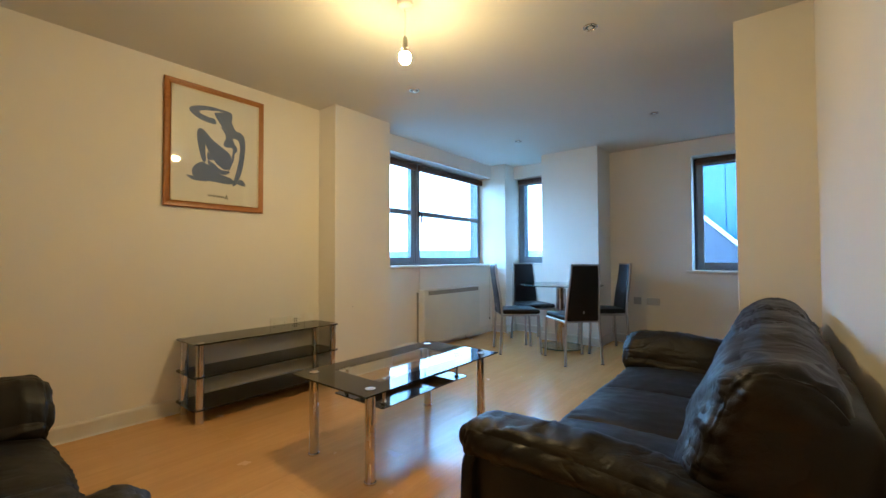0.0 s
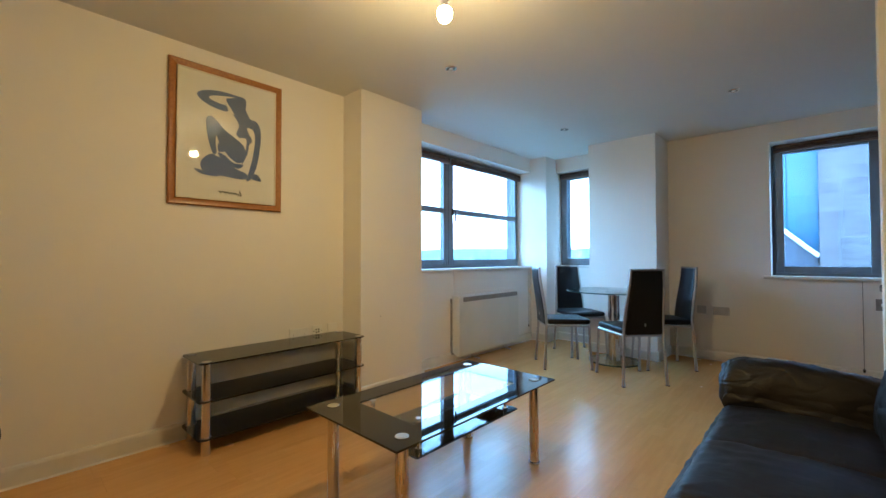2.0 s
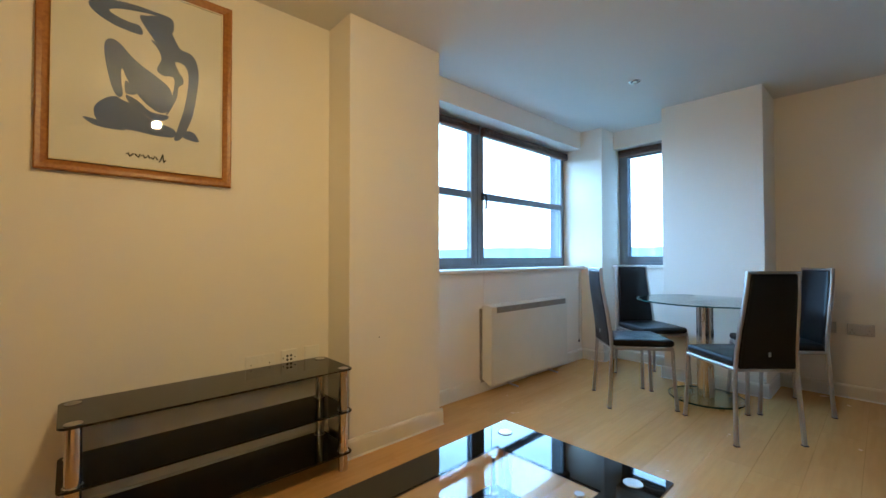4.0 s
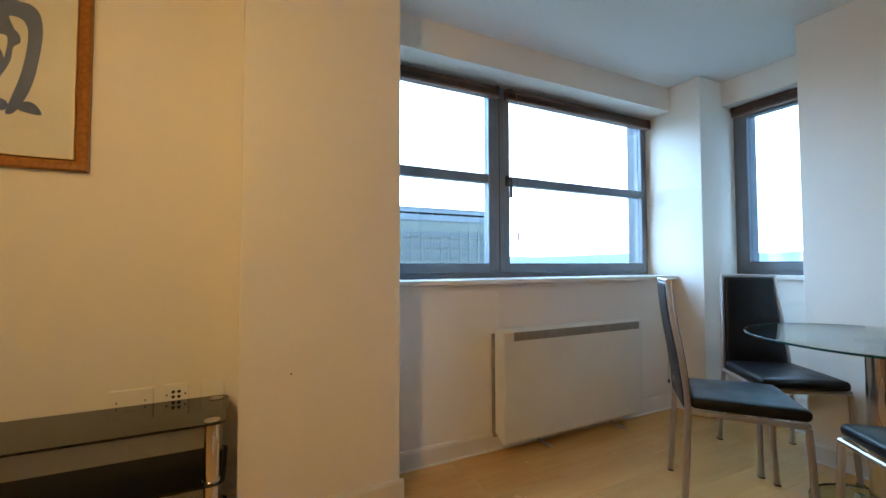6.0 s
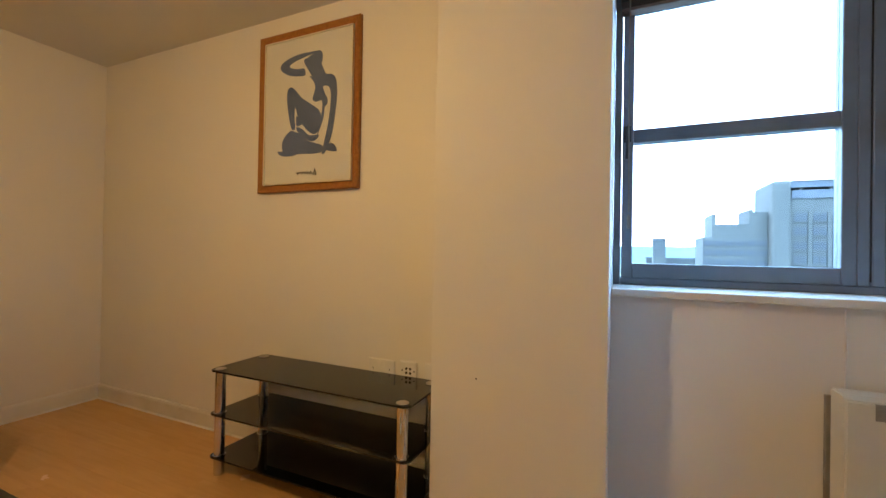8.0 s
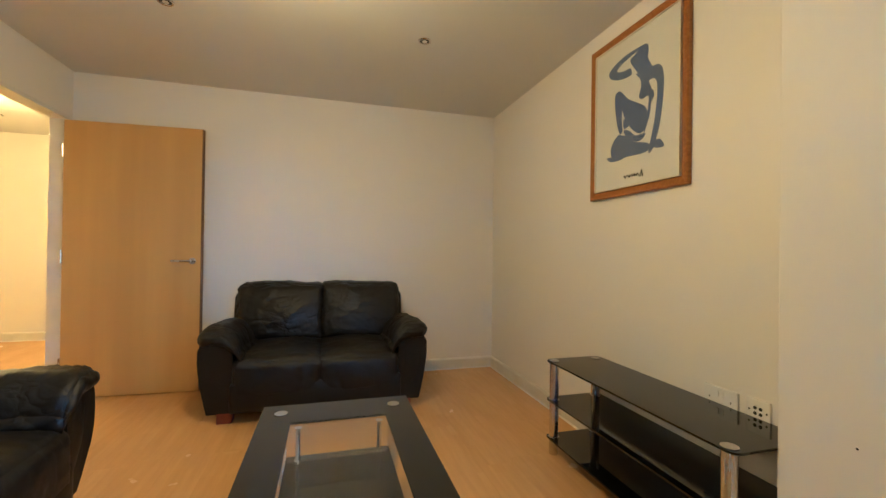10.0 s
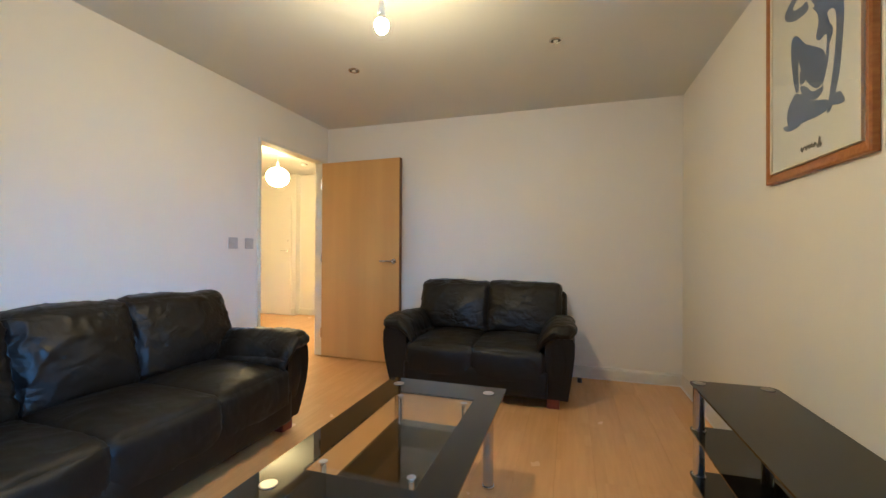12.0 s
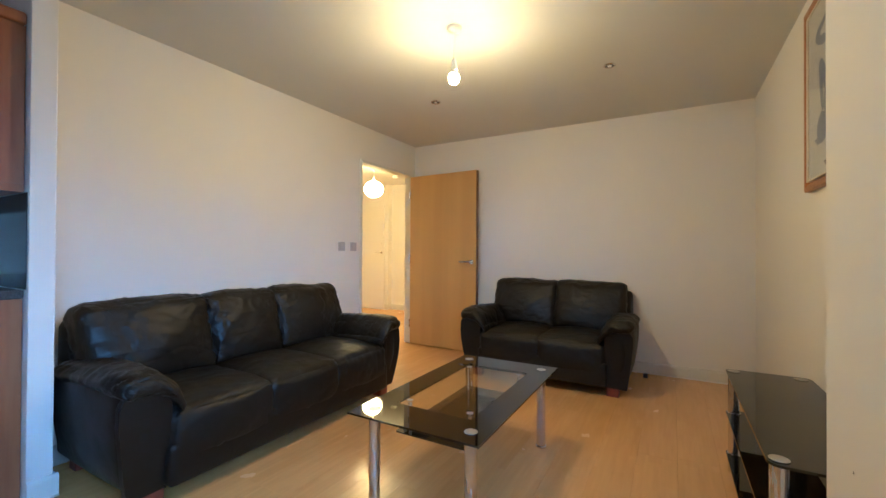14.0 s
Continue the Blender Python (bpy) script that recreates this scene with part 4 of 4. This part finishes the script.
# ---- sofas ----
def sofa(name, label, at, rz, width, seats, depth=0.86, seed=0, over=0.093):
    """Its back lies along y = 0 and it looks towards +y."""
    root = thing(name, label, "sofa", at, rz)
    hw, aw = width / 2, 0.20
    inner = hw - aw
    part("base", puff((-inner - 0.03, 0.06, 0.075), (inner + 0.03, depth - 0.002, 0.262), 0.02, (0, 0.004, 0), n=20), TAUT, root, smooth=60)
    def panelwarp(p, u):
        p = p.copy()
        if u[1] > 0:
            p.y += 0.20 * u[1] * min(1.0, max(0.0, (0.745 - p.z) / 0.5))
        return p
    part("back_panel", puff((-hw + 0.045, 0.0, 0.06), (hw - 0.045, 0.125, 0.765), 0.055, n=26, wrinkle=0.004, seed=seed, warp=panelwarp), TAUT, root, smooth=60)
    sw = 2 * inner / seats
    for k in range(seats):
        x0 = -inner + k * sw
        def swarp(p, u, x0=x0):
            p = p.copy()
            p.z -= 0.014 * max(0.0, u[1]) ** 4
            return p
        part("seat_cushion", puff((x0 - 0.025, 0.16, 0.165), (x0 + sw + 0.025, depth - 0.004, 0.415), 0.05, (0.0, 0.020, 0.036), n=56, wrinkle=0.008, folds=((24, 5, 9), 0.005, 1, 4), seed=seed + k, warp=swarp), TAUT, root, smooth=60)
        def bwarp(p, u):
            p = p.copy()
            p.y -= (p.z - 0.4) * 0.28
            p.z += 0.006 * math.sin(3.0 * u[0] + k) - 0.075 * max(0.0, -u[1]) ** 1.5 * max(0.0, u[2])
            return p
        part("back_cushion", puff((x0 - 0.020 - (over if k == 0 else 0), 0.135, 0.40), (x0 + sw + 0.020 + (over if k == seats - 1 else 0), 0.355, 0.845), 0.06, (0.0, 0.055, 0.004), n=62, wrinkle=0.014, folds=((6, 6, 16), 0.008, 0, 1.2), seed=seed + 10 + k, warp=bwarp), LEATHER, root, smooth=60)
    for s in (-1, 1):
        def awarp(p, u, s=s):
            p = p.copy()
            p.x -= s * 0.055 * max(0.0, (0.42 - p.z) / 0.42) ** 1.3 * (1 if s * u[0] > 0 else 0.35)
            p.y -= 0.05 * max(0.0, (0.3 - p.z) / 0.3) * max(0, u[1])
            return p
        a, b = sorted((s * hw, s * (hw - aw + 0.01)))
        part("arm", puff((a, 0.05, 0.055), (b, depth - 0.03, 0.56), 0.075, (0.018, 0.004, 0.0), n=22, wrinkle=0.003, seed=seed + 3, warp=awarp), TAUT, root, smooth=60)
        def pwarp(p, u, s=s):
            p = p.copy()
            p.z -= 0.12 * max(0.0, -s * u[0]) ** 1.5
            p.z += 0.008 * math.cos(7 * p.y) - 0.020 * max(0.0, u[1]) ** 3 - 0.03 * max(0.0, -u[1])
            p.x += s * 0.008 * math.sin(11 * p.y)
            return p
        inn = hw - aw + 0.012
        arch = [(inn, 0.06), (inn, 0.20), (inn, 0.32), (inn, 0.47)]
        for k in range(1, 12):
            t = k / 12 * math.pi
            arch.append((hw - aw / 2 + 0.008 - (aw / 2 - 0.004) * math.cos(t), 0.47 + 0.082 * math.sin(t)))
        for k in range(7):
            z = 0.47 - 0.41 * k / 6
            arch.append((hw + 0.012 - 0.055 * max(0.0, (0.42 - z) / 0.42) ** 1.3, z))
        bm = plate(bmesh.new(), [(s * x, z) for x, z in arch], depth - 0.06, depth - 0.024, 0.006, "xz")
        for v in bm.verts:
            v.co.y -= 0.05 * max(0.0, (0.3 - v.co.z) / 0.3)
        bmesh.ops.recalc_face_normals(bm, faces=bm.faces)
        part("arm_front", bm, TAUT, root, smooth=40)
        a, b = sorted((s * (hw + 0.012), s * (hw - aw - 0.05)))
        part("arm_pillow", puff((a, 0.16, 0.500), (b, depth + 0.002, 0.600), 0.050, (0.01, 0.012, 0.018), n=62, wrinkle=0.012, folds=((6, 16, 8), 0.010, 1, 1.0), seed=seed + 20 + s, warp=pwarp), LEATHER, root, smooth=60)
        for y in (0.10, depth - 0.105):
            part("foot", plate(bmesh.new(), rounded(s * (hw - 0.135) - 0.045, y - 0.04, s * (hw - 0.135) + 0.045, y + 0.04, 0.008, 3), 0.0, 0.08), FOOTWOOD, root, "red-brown wooden foot")
    return root


sofa("two_seat_sofa", "brown-black leather two-seat sofa with creased cushions against the back wall", (-1.432, -0.135, 0), 0, 1.42, 2, seed=1, over=0.095)
sofa("three_seat_sofa", "brown-black leather three-seat sofa with creased cushions along the side wall", (0.335, 2.315, 0), 90, 1.88, 3, seed=5, over=0.125)

# ---- dining set ----
def dining_table():
    root = thing("dining_table", "round clear glass dining table on a chrome pedestal and glass foot", "dining table", (-1.725, 4.98, 0))
    R = 0.46
    part("glass_top", lathe(bmesh.new(), [(0, 0.742), (R - 0.003, 0.742), (R, 0.745), (R, 0.749), (R - 0.003, 0.752), (0, 0.752)], 72), TABLEGLASS, root, "clear greenish glass disc", smooth=True)
    part("top_edge", lathe(bmesh.new(), [(R - 0.0002, 0.7425), (R + 0.0008, 0.7435), (R + 0.0008, 0.7505), (R - 0.0002, 0.7515)], 72), GLASSEDGE, root)
    part("pedestal_tube", rod(bmesh.new(), 0.055, 0.045, 0.70, seg=36), CHROME, root, "polished chrome tube", smooth=True)
    part("top_disc", rod(bmesh.new(), 0.085, 0.733, 0.7415, seg=36), CHROME, root, smooth=True)
    part("neck", rod(bmesh.new(), 0.035, 0.70, 0.733, seg=24), CHROME, root, smooth=True)
    part("glass_base", lathe(bmesh.new(), [(0, 0.028), (0.242, 0.028), (0.245, 0.031), (0.245, 0.040), (0.242, 0.043), (0, 0.043)], 56), TABLEGLASS, root, "thick glass foot disc", smooth=True)
    part("base_edge", lathe(bmesh.new(), [(0.2448, 0.030), (0.2456, 0.031), (0.2456, 0.040), (0.2448, 0.041)], 56), GLASSEDGE, root)
    for k in range(4):
        a = math.pi / 4 + k * math.pi / 2
        part("foot", rod(bmesh.new(), 0.018, 0.0, 0.0278, (0.185 * math.cos(a), 0.185 * math.sin(a), 0), 16), CHROME, root, smooth=True)


dining_table()


def chair():
    root = thing("dining_chair", "black vinyl high-backed dining chair with a silver frame", "chair", (0, 0, 0), group="chairs round the dining table")
    def warp(p, u):
        p = p.copy()
        p.x *= 1 + 0.10 * (u[1] + 1) / 2
        return p
    part("seat", puff((-0.183, -0.19, 0.435), (0.183, 0.225, 0.485), 0.022, (0, 0.01, 0.010), n=18, wrinkle=0.002, warp=warp), PVC, root, "padded black vinyl seat", smooth=60)
    fr = bmesh.new()
    sweep(fr, [(-0.172, -0.20, 0.424), (0.172, -0.20, 0.424)], 0.02, 0.02, up=(0, 1, 0))
    sweep(fr, [(-0.20, 0.205, 0.424), (0.20, 0.205, 0.424)], 0.02, 0.02, up=(0, 1, 0))
    for s in (-1, 1):
        sweep(fr, [(s * 0.177, -0.19, 0.424), (s * 0.205, 0.20, 0.424)], 0.02, 0.02)
    part("seat_frame", fr, SATIN, root)
    def side(s):
        rows = [(0.195, -0.225, 0.0), (0.187, -0.212, 0.2), (0.177, -0.20, 0.42), (0.172, -0.205, 0.52), (0.164, -0.222, 0.66), (0.154, -0.245, 0.80), (0.147, -0.257, 0.90), (0.142, -0.262, 0.985)]
        return [(s * x, y, z) for x, y, z in rows]
    for s in (-1, 1):
        part("back_leg", sweep(bmesh.new(), side(s), 0.02, 0.024), SATIN, root)
        part("front_leg", sweep(bmesh.new(), [(s * 0.213, 0.228, 0.0), (s * 0.205, 0.215, 0.2), (s * 0.20, 0.205, 0.418)], 0.022, 0.022), SATIN, root)
        for y, x in ((-0.225, 0.195), (0.228, 0.213)):
            part("foot_cap", nb((s * x - 0.0125, y - 0.0125, 0.0), (s * x + 0.0125, y + 0.0125, 0.006)), RUBBER, root)
    part("top_rail", sweep(bmesh.new(), [(-0.150, -0.262, 0.985), (0.150, -0.262, 0.985)], 0.024, 0.016, up=(0, 1, 0)), SATIN, root)
    prof = side(1)[2:]
    def backwarp(p, u):
        z = 0.43 + (u[2] + 1) / 2 * 0.548
        for (xa, ya, za), (xb, yb, zb) in zip(prof, prof[1:]):
            if za <= z <= zb or (z < za and za == prof[0][2]) or zb == prof[-1][2]:
                f = (z - za) / (zb - za)
                return Vector((p.x / 0.16 * (xa + (xb - xa) * f - 0.011), p.y + ya + (yb - ya) * f, p.z))
        return p
    part("backrest", puff((-0.16, -0.016, 0.43), (0.16, 0.018, 0.978), 0.012, (0, 0.006, 0), n=22, wrinkle=0.0015, warp=backwarp), PVC, root, "padded black vinyl backrest", smooth=60)
    part("care_tag", nb((-0.006, -0.232, 0.505), (0.006, -0.228, 0.53)), SATIN, root, "small pale tag on the back")
    return root


ch = chair()
ch.matrix_basis = pose(-2.113, 4.615, 0, 0, 0, -47.5)
for x, y, a in ((-1.43, 4.576, 47.7), (-2.221, 5.245, -126), (-1.347, 5.265, 127)):
    copy_thing(ch, pose(x, y, 0, 0, 0, a))

# ---- small things ----
st = thing("door_stop", "small black rubber door stop on the floor by the skirting", "door stop", (-2.20, -0.02, 0))
part("stopper", lathe(bmesh.new(), [(0, 0), (0.019, 0), (0.018, 0.03), (0.015, 0.036), (0, 0.036)], 18), RUBBER, st, smooth=True)
part("fixing_screw", rod(bmesh.new(), 0.005, 0.036, 0.038, seg=10), CHROME, st)

wm = thing("wall_plug", "small dark screw hole in the painted pier", "wall mark", (PX, 2.79, 0.62))
part("hole", rod(bmesh.new(), 0.0035, 0.0, 0.001, seg=8, axis="x", b=0.0003), RUBBER, wm)
part("rim", lathe(bmesh.new(), [(0.0036, 0.0), (0.006, 0.0), (0.005, 0.0008), (0.0036, 0.001)], 10, axis="x"), PAINT, wm)

# ---- kitchen units behind the nib ----
def base_unit(x0, label):
    root = thing("base_cabinet", label, "kitchen cabinet", (x0, NY1 + 0.004, 0), group="kitchen base units")
    part("carcass", nb((0.0, 0, 0.0), (0.018, 0.58, 0.895)), CABWOOD, root)
    part("body", nb((0.0185, 0, 0.12), (0.60, 0.56, 0.895)), CABWOOD, root)
    d = part("door", nb((0.003, 0.582, 0.125), (0.597, 0.60, 0.89), bevel=0.002, seg=1), CABWOOD, root)
    part("handle", sweep(bmesh.new(), [(0.50, 0.60, 0.80), (0.50, 0.628, 0.80), (0.56, 0.628, 0.80), (0.56, 0.60, 0.80)], 0.005, seg=8, up=(0, 0, 1)), CHROME, d)
    part("plinth", nb((0.0185, 0, 0), (0.60, 0.53, 0.12)), CABWOOD, root)


def wall_unit(x0, label):
    root = thing("wall_cabinet", label, "kitchen cabinet", (x0, NY1 + 0.004, 1.40), group="kitchen wall units")
    part("body", nb((0.0, 0, 0.0), (0.60, 0.30, 0.70)), CABWOOD, root)
    d = part("door", nb((0.003, 0.302, 0.003), (0.597, 0.32, 0.697), bevel=0.002, seg=1), CABWOOD, root)
    part("handle", sweep(bmesh.new(), [(0.50, 0.32, 0.08), (0.50, 0.345, 0.08), (0.56, 0.345, 0.08), (0.56, 0.32, 0.08)], 0.005, seg=8, up=(0, 0, 1)), CHROME, d)
    part("light_rail", nb((0.0, 0.0, -0.035), (0.60, 0.32, -0.0005)), CABWOOD, root)
    part("cornice", nb((-0.02, 0.0, 0.7005), (0.60, 0.345, 0.755), bevel=0.012, seg=3), CABWOOD, root, smooth=True)


for k in range(3):
    base_unit(0.08 + 0.604 * k, "cherry veneer kitchen base cabinet under the dark worktop")
    wall_unit(0.08 + 0.604 * k, "cherry veneer kitchen wall cabinet with a moulded cornice")
wt = thing("worktop", "dark speckled kitchen worktop over the base cabinets", "worktop", (0.07, NY1 + 0.002, 0.8955))
part("slab", nb((0, 0, 0), (1.83, 0.63, 0.04), bevel=0.006), WORKTOP, wt)
part("edge_strip", nb((-0.002, 0.004, 0.006), (-0.0003, 0.624, 0.034)), WORKTOP, wt)
structure("splashback", nb((NX + 0.02, NY1, 0.937), (1.84, NY1 + 0.003, 1.363)), SPLASH)

# ---- outside ----
ROOFZ = -42.0
structure("ground", nb((-3500, -3500, ROOFZ - 1), (3500, 3500, ROOFZ)), GROUND)
bm = bmesh.new()
prev = None
for k in range(181):
    a = radians(60 + k * 0.9)
    r = 3000
    h = ROOFZ + 98 + 20 * noise.noise(Vector((k * 0.06, 3.1, 0))) + 6 * noise.noise(Vector((k * 0.45, 7, 0)))
    row = [bm.verts.new((r * s * math.cos(a), r * s * math.sin(a), z)) for s, z in ((0.72, ROOFZ + 0.2), (0.95, h), (1.1, ROOFZ + 0.2))]
    if prev:
        for i in range(2):
            bm.faces.new([prev[i], row[i], row[i + 1], prev[i + 1]])
    prev = row
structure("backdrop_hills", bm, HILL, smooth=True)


def tower():
    root = thing("office_tower", "pale concrete slab office block with rows of dark windows", "building", (-150, 43.7, ROOFZ))
    top = 23.2 - ROOFZ
    part("wall", nb((-16, 4.7, 0), (0, 63, top - 4.8)), CONCRETE, root)
    part("roof_band", nb((-15.5, 5, top - 4.8), (0.4, 62.5, top - 2.4)), BANDGREY, root)
    part("end_wall", nb((-16, 62, 0), (0.8, 64, top + 0.6), bevel=0.2, seg=1), CONCRETE, root)
    part("parapet", nb((-15.5, 4.7, top - 1.7), (0.9, 61.8, top)), BANDGREY, root)
    part("parapet_coping", nb((-15.6, 4.8, top), (1.1, 61.8, top + 0.3)), CONCRETE, root)
    for c in range(9):
        part("parapet_post", nb((-0.4, 7 + 6.6 * c, top - 2.4), (0.1, 7.6 + 6.6 * c, top - 1.7)), CONCRETE, root)
    part("stair_core", nb((-16, 0, 0), (1.6, 4.7, top + 0.4), bevel=0.9), CONCRETE, root)
    me = finish("window", nb((0.05, 0, 0), (0.3, 3.0, 2.1)), TOWERGLASS)
    frame_bm = nb((0.3, 1.45, 0), (0.45, 1.6, 2.1))
    box(frame_bm, (0.3, 0, 1.45), (0.45, 3.0, 1.55))
    bars = finish("window_bars", frame_bm, CONCRETE)
    fin = finish("fin", nb((0.0, -0.45, 0), (0.32, 0.45, 46)), CONCRETE)
    ledge = finish("ledge", nb((0.0, 4.8, 0), (0.5, 61.9, 0.35)), CONCRETE)
    for row in range(10):
        for c in range(13):
            ob = new("window", me)
            ob.parent, ob.location = root, (0, 5.6 + 4.35 * c, top - 11.3 - 4.1 * row)
            gl = new("glazing_bars", bars)
            gl.parent = ob
        ob = new("ledge", ledge)
        ob.parent, ob.location = root, (0, 0, top - 11.8 - 4.1 * row)
    for c in range(14):
        ob = new("fin", fin)
        ob.parent, ob.location = root, (0, 4.95 + 4.35 * c, top - 54.5)
    part("roof_plant", nb((-10, 20, top), (-4, 46, top + 1.0)), BANDGREY, root)
    part("roof_plant", nb((-12, 8, top), (-7, 13, top + 1.4)), BANDGREY, root)


tower()


def block(name, label, at, w, d, h, rows, cols, steps=()):
    root = thing(name, label, "building", at)
    part("wall", nb((-d, 0, 0), (0, w, h)), CONCRETE, root)
    for y0, y1, hh in steps:
        part("roof_step", nb((-d + 1, y0, h), (-0.5, y1, h + hh)), CONCRETE, root)
    me = finish("window", nb((0.02, 0, 0), (0.2, w / cols * 0.8, 1.5)), TOWERGLASS)
    for r in range(rows):
        for c in range(cols):
            ob = new("window", me)
            ob.parent, ob.location = root, (0, w / cols * (c + 0.1), h - 2.6 - 2.9 * r)


block("stepped_office_block", "lower stepped pale office block beside the tower", (-151, 27, ROOFZ), 16.6, 14, 49.2, 8, 6, ((2.5, 3.5, 7.2), (3.5, 12.0, 4.0), (13.0, 16.6, 7.6), (12.0, 13.0, 8.4)))
block("small_tower_block", "small dark tower block on the skyline", (-300, 23.0, ROOFZ), 7.1, 12, 54.5, 4, 4)
block("low_office_block", "low grey office block far beyond the roofs", (-320, 20, ROOFZ), 30, 20, 42, 3, 10)
block("low_office_block", "low flat block among distant roofs", (-420, 230, ROOFZ), 60, 20, 36, 2, 16)
block("low_office_block", "long low block among distant roofs", (-700, 420, ROOFZ), 90, 30, 34, 2, 20)


def neighbour():
    root = thing("neighbour_building", "blue-clad neighbouring building with a grey brick return wall", "building", (-0.12, 13.4, ROOFZ))
    top = 60
    part("wall", nb((-2.6, 0.3, 0), (-0.05, 8, top)), BANDGREY, root)
    me = finish("cladding_panel", nb((-0.56, 0, 0), (0, 0.06, 2.96), bevel=0.004, seg=1), BLUEPANEL)
    for c in range(5):
        for r in range(5):
            ob = new("cladding_panel", me)
            ob.parent, ob.location = root, (-0.055 - 0.57 * c, 0.235, 40 + 3.0 * r)
    part("brick_wall", nb((-0.05, -0.4, 0), (7, 8, top)), GREYBRICK, root)
    part("gable", plate(bmesh.new(), [(-2.6, 38), (-0.08, 38), (-0.08, 43.06), (-1.7, 44.7), (-2.6, 43.8)], -0.1, 0.2, plane="xz"), SLATE, root)
    for nm, p, q in (("verge", (-0.06, 43.1), (-1.7, 44.76)), ("verge", (-1.7, 44.76), (-2.6, 43.86))):
        part(nm, sweep(bmesh.new(), [(p[0], -0.14, p[1]), (q[0], -0.14, q[1])], 0.09, 0.10, up=(0, 1, 0)), WHITETRIM, root, "white sloping verge board")


neighbour()

# ---- floor planks ----
def planks(x0, y0, x1, y1, seed):
    rnd = random.Random(seed)
    W, L, g = 0.192, 1.285, 0.0002
    cols = int(math.ceil((x1 - x0) / W))
    cache = {}
    for c in range(cols):
        a, b = x0 + c * W, min(x1, x0 + (c + 1) * W)
        if b - a < 0.01:
            continue
        y = y0 - rnd.choice((0.0, 0.43, 0.86)) - rnd.random() * 0.1
        while y < y1 - 0.01:
            p, q = max(y, y0), min(y + L, y1)
            y += L
            if q - p < 0.02:
                continue
            key = (round(b - a, 4), round(q - p, 3))
            if key not in cache:
                w, l = key
                bm = bmesh.new()
                lo = [bm.verts.new((u, v, -0.0118)) for u, v in ((g, g), (w - g, g), (w - g, l - g), (g, l - g))]
                mid = [bm.verts.new((u, v, -0.0009)) for u, v in ((g, g), (w - g, g), (w - g, l - g), (g, l - g))]
                hi = [bm.verts.new((u, v, 0.0)) for u, v in ((2 * g, 2 * g), (w - 2 * g, 2 * g), (w - 2 * g, l - 2 * g), (2 * g, l - 2 * g))]
                bm.faces.new(hi)
                for u, v in ((lo, mid), (mid, hi)):
                    for k in range(4):
                        bm.faces.new([u[k], u[(k + 1) % 4], v[(k + 1) % 4], v[k]])
                cache[key] = finish("plank", bm, FLOORMAT)
            ob = new("plank", cache[key])
            ob.parent, ob.location = floor, (a, p, 0)


planks(XL, YB, XR, YF, 3)
planks(XR, HY0, HX, HY1, 4)
planks(XR, NY1, KX, YF, 5)
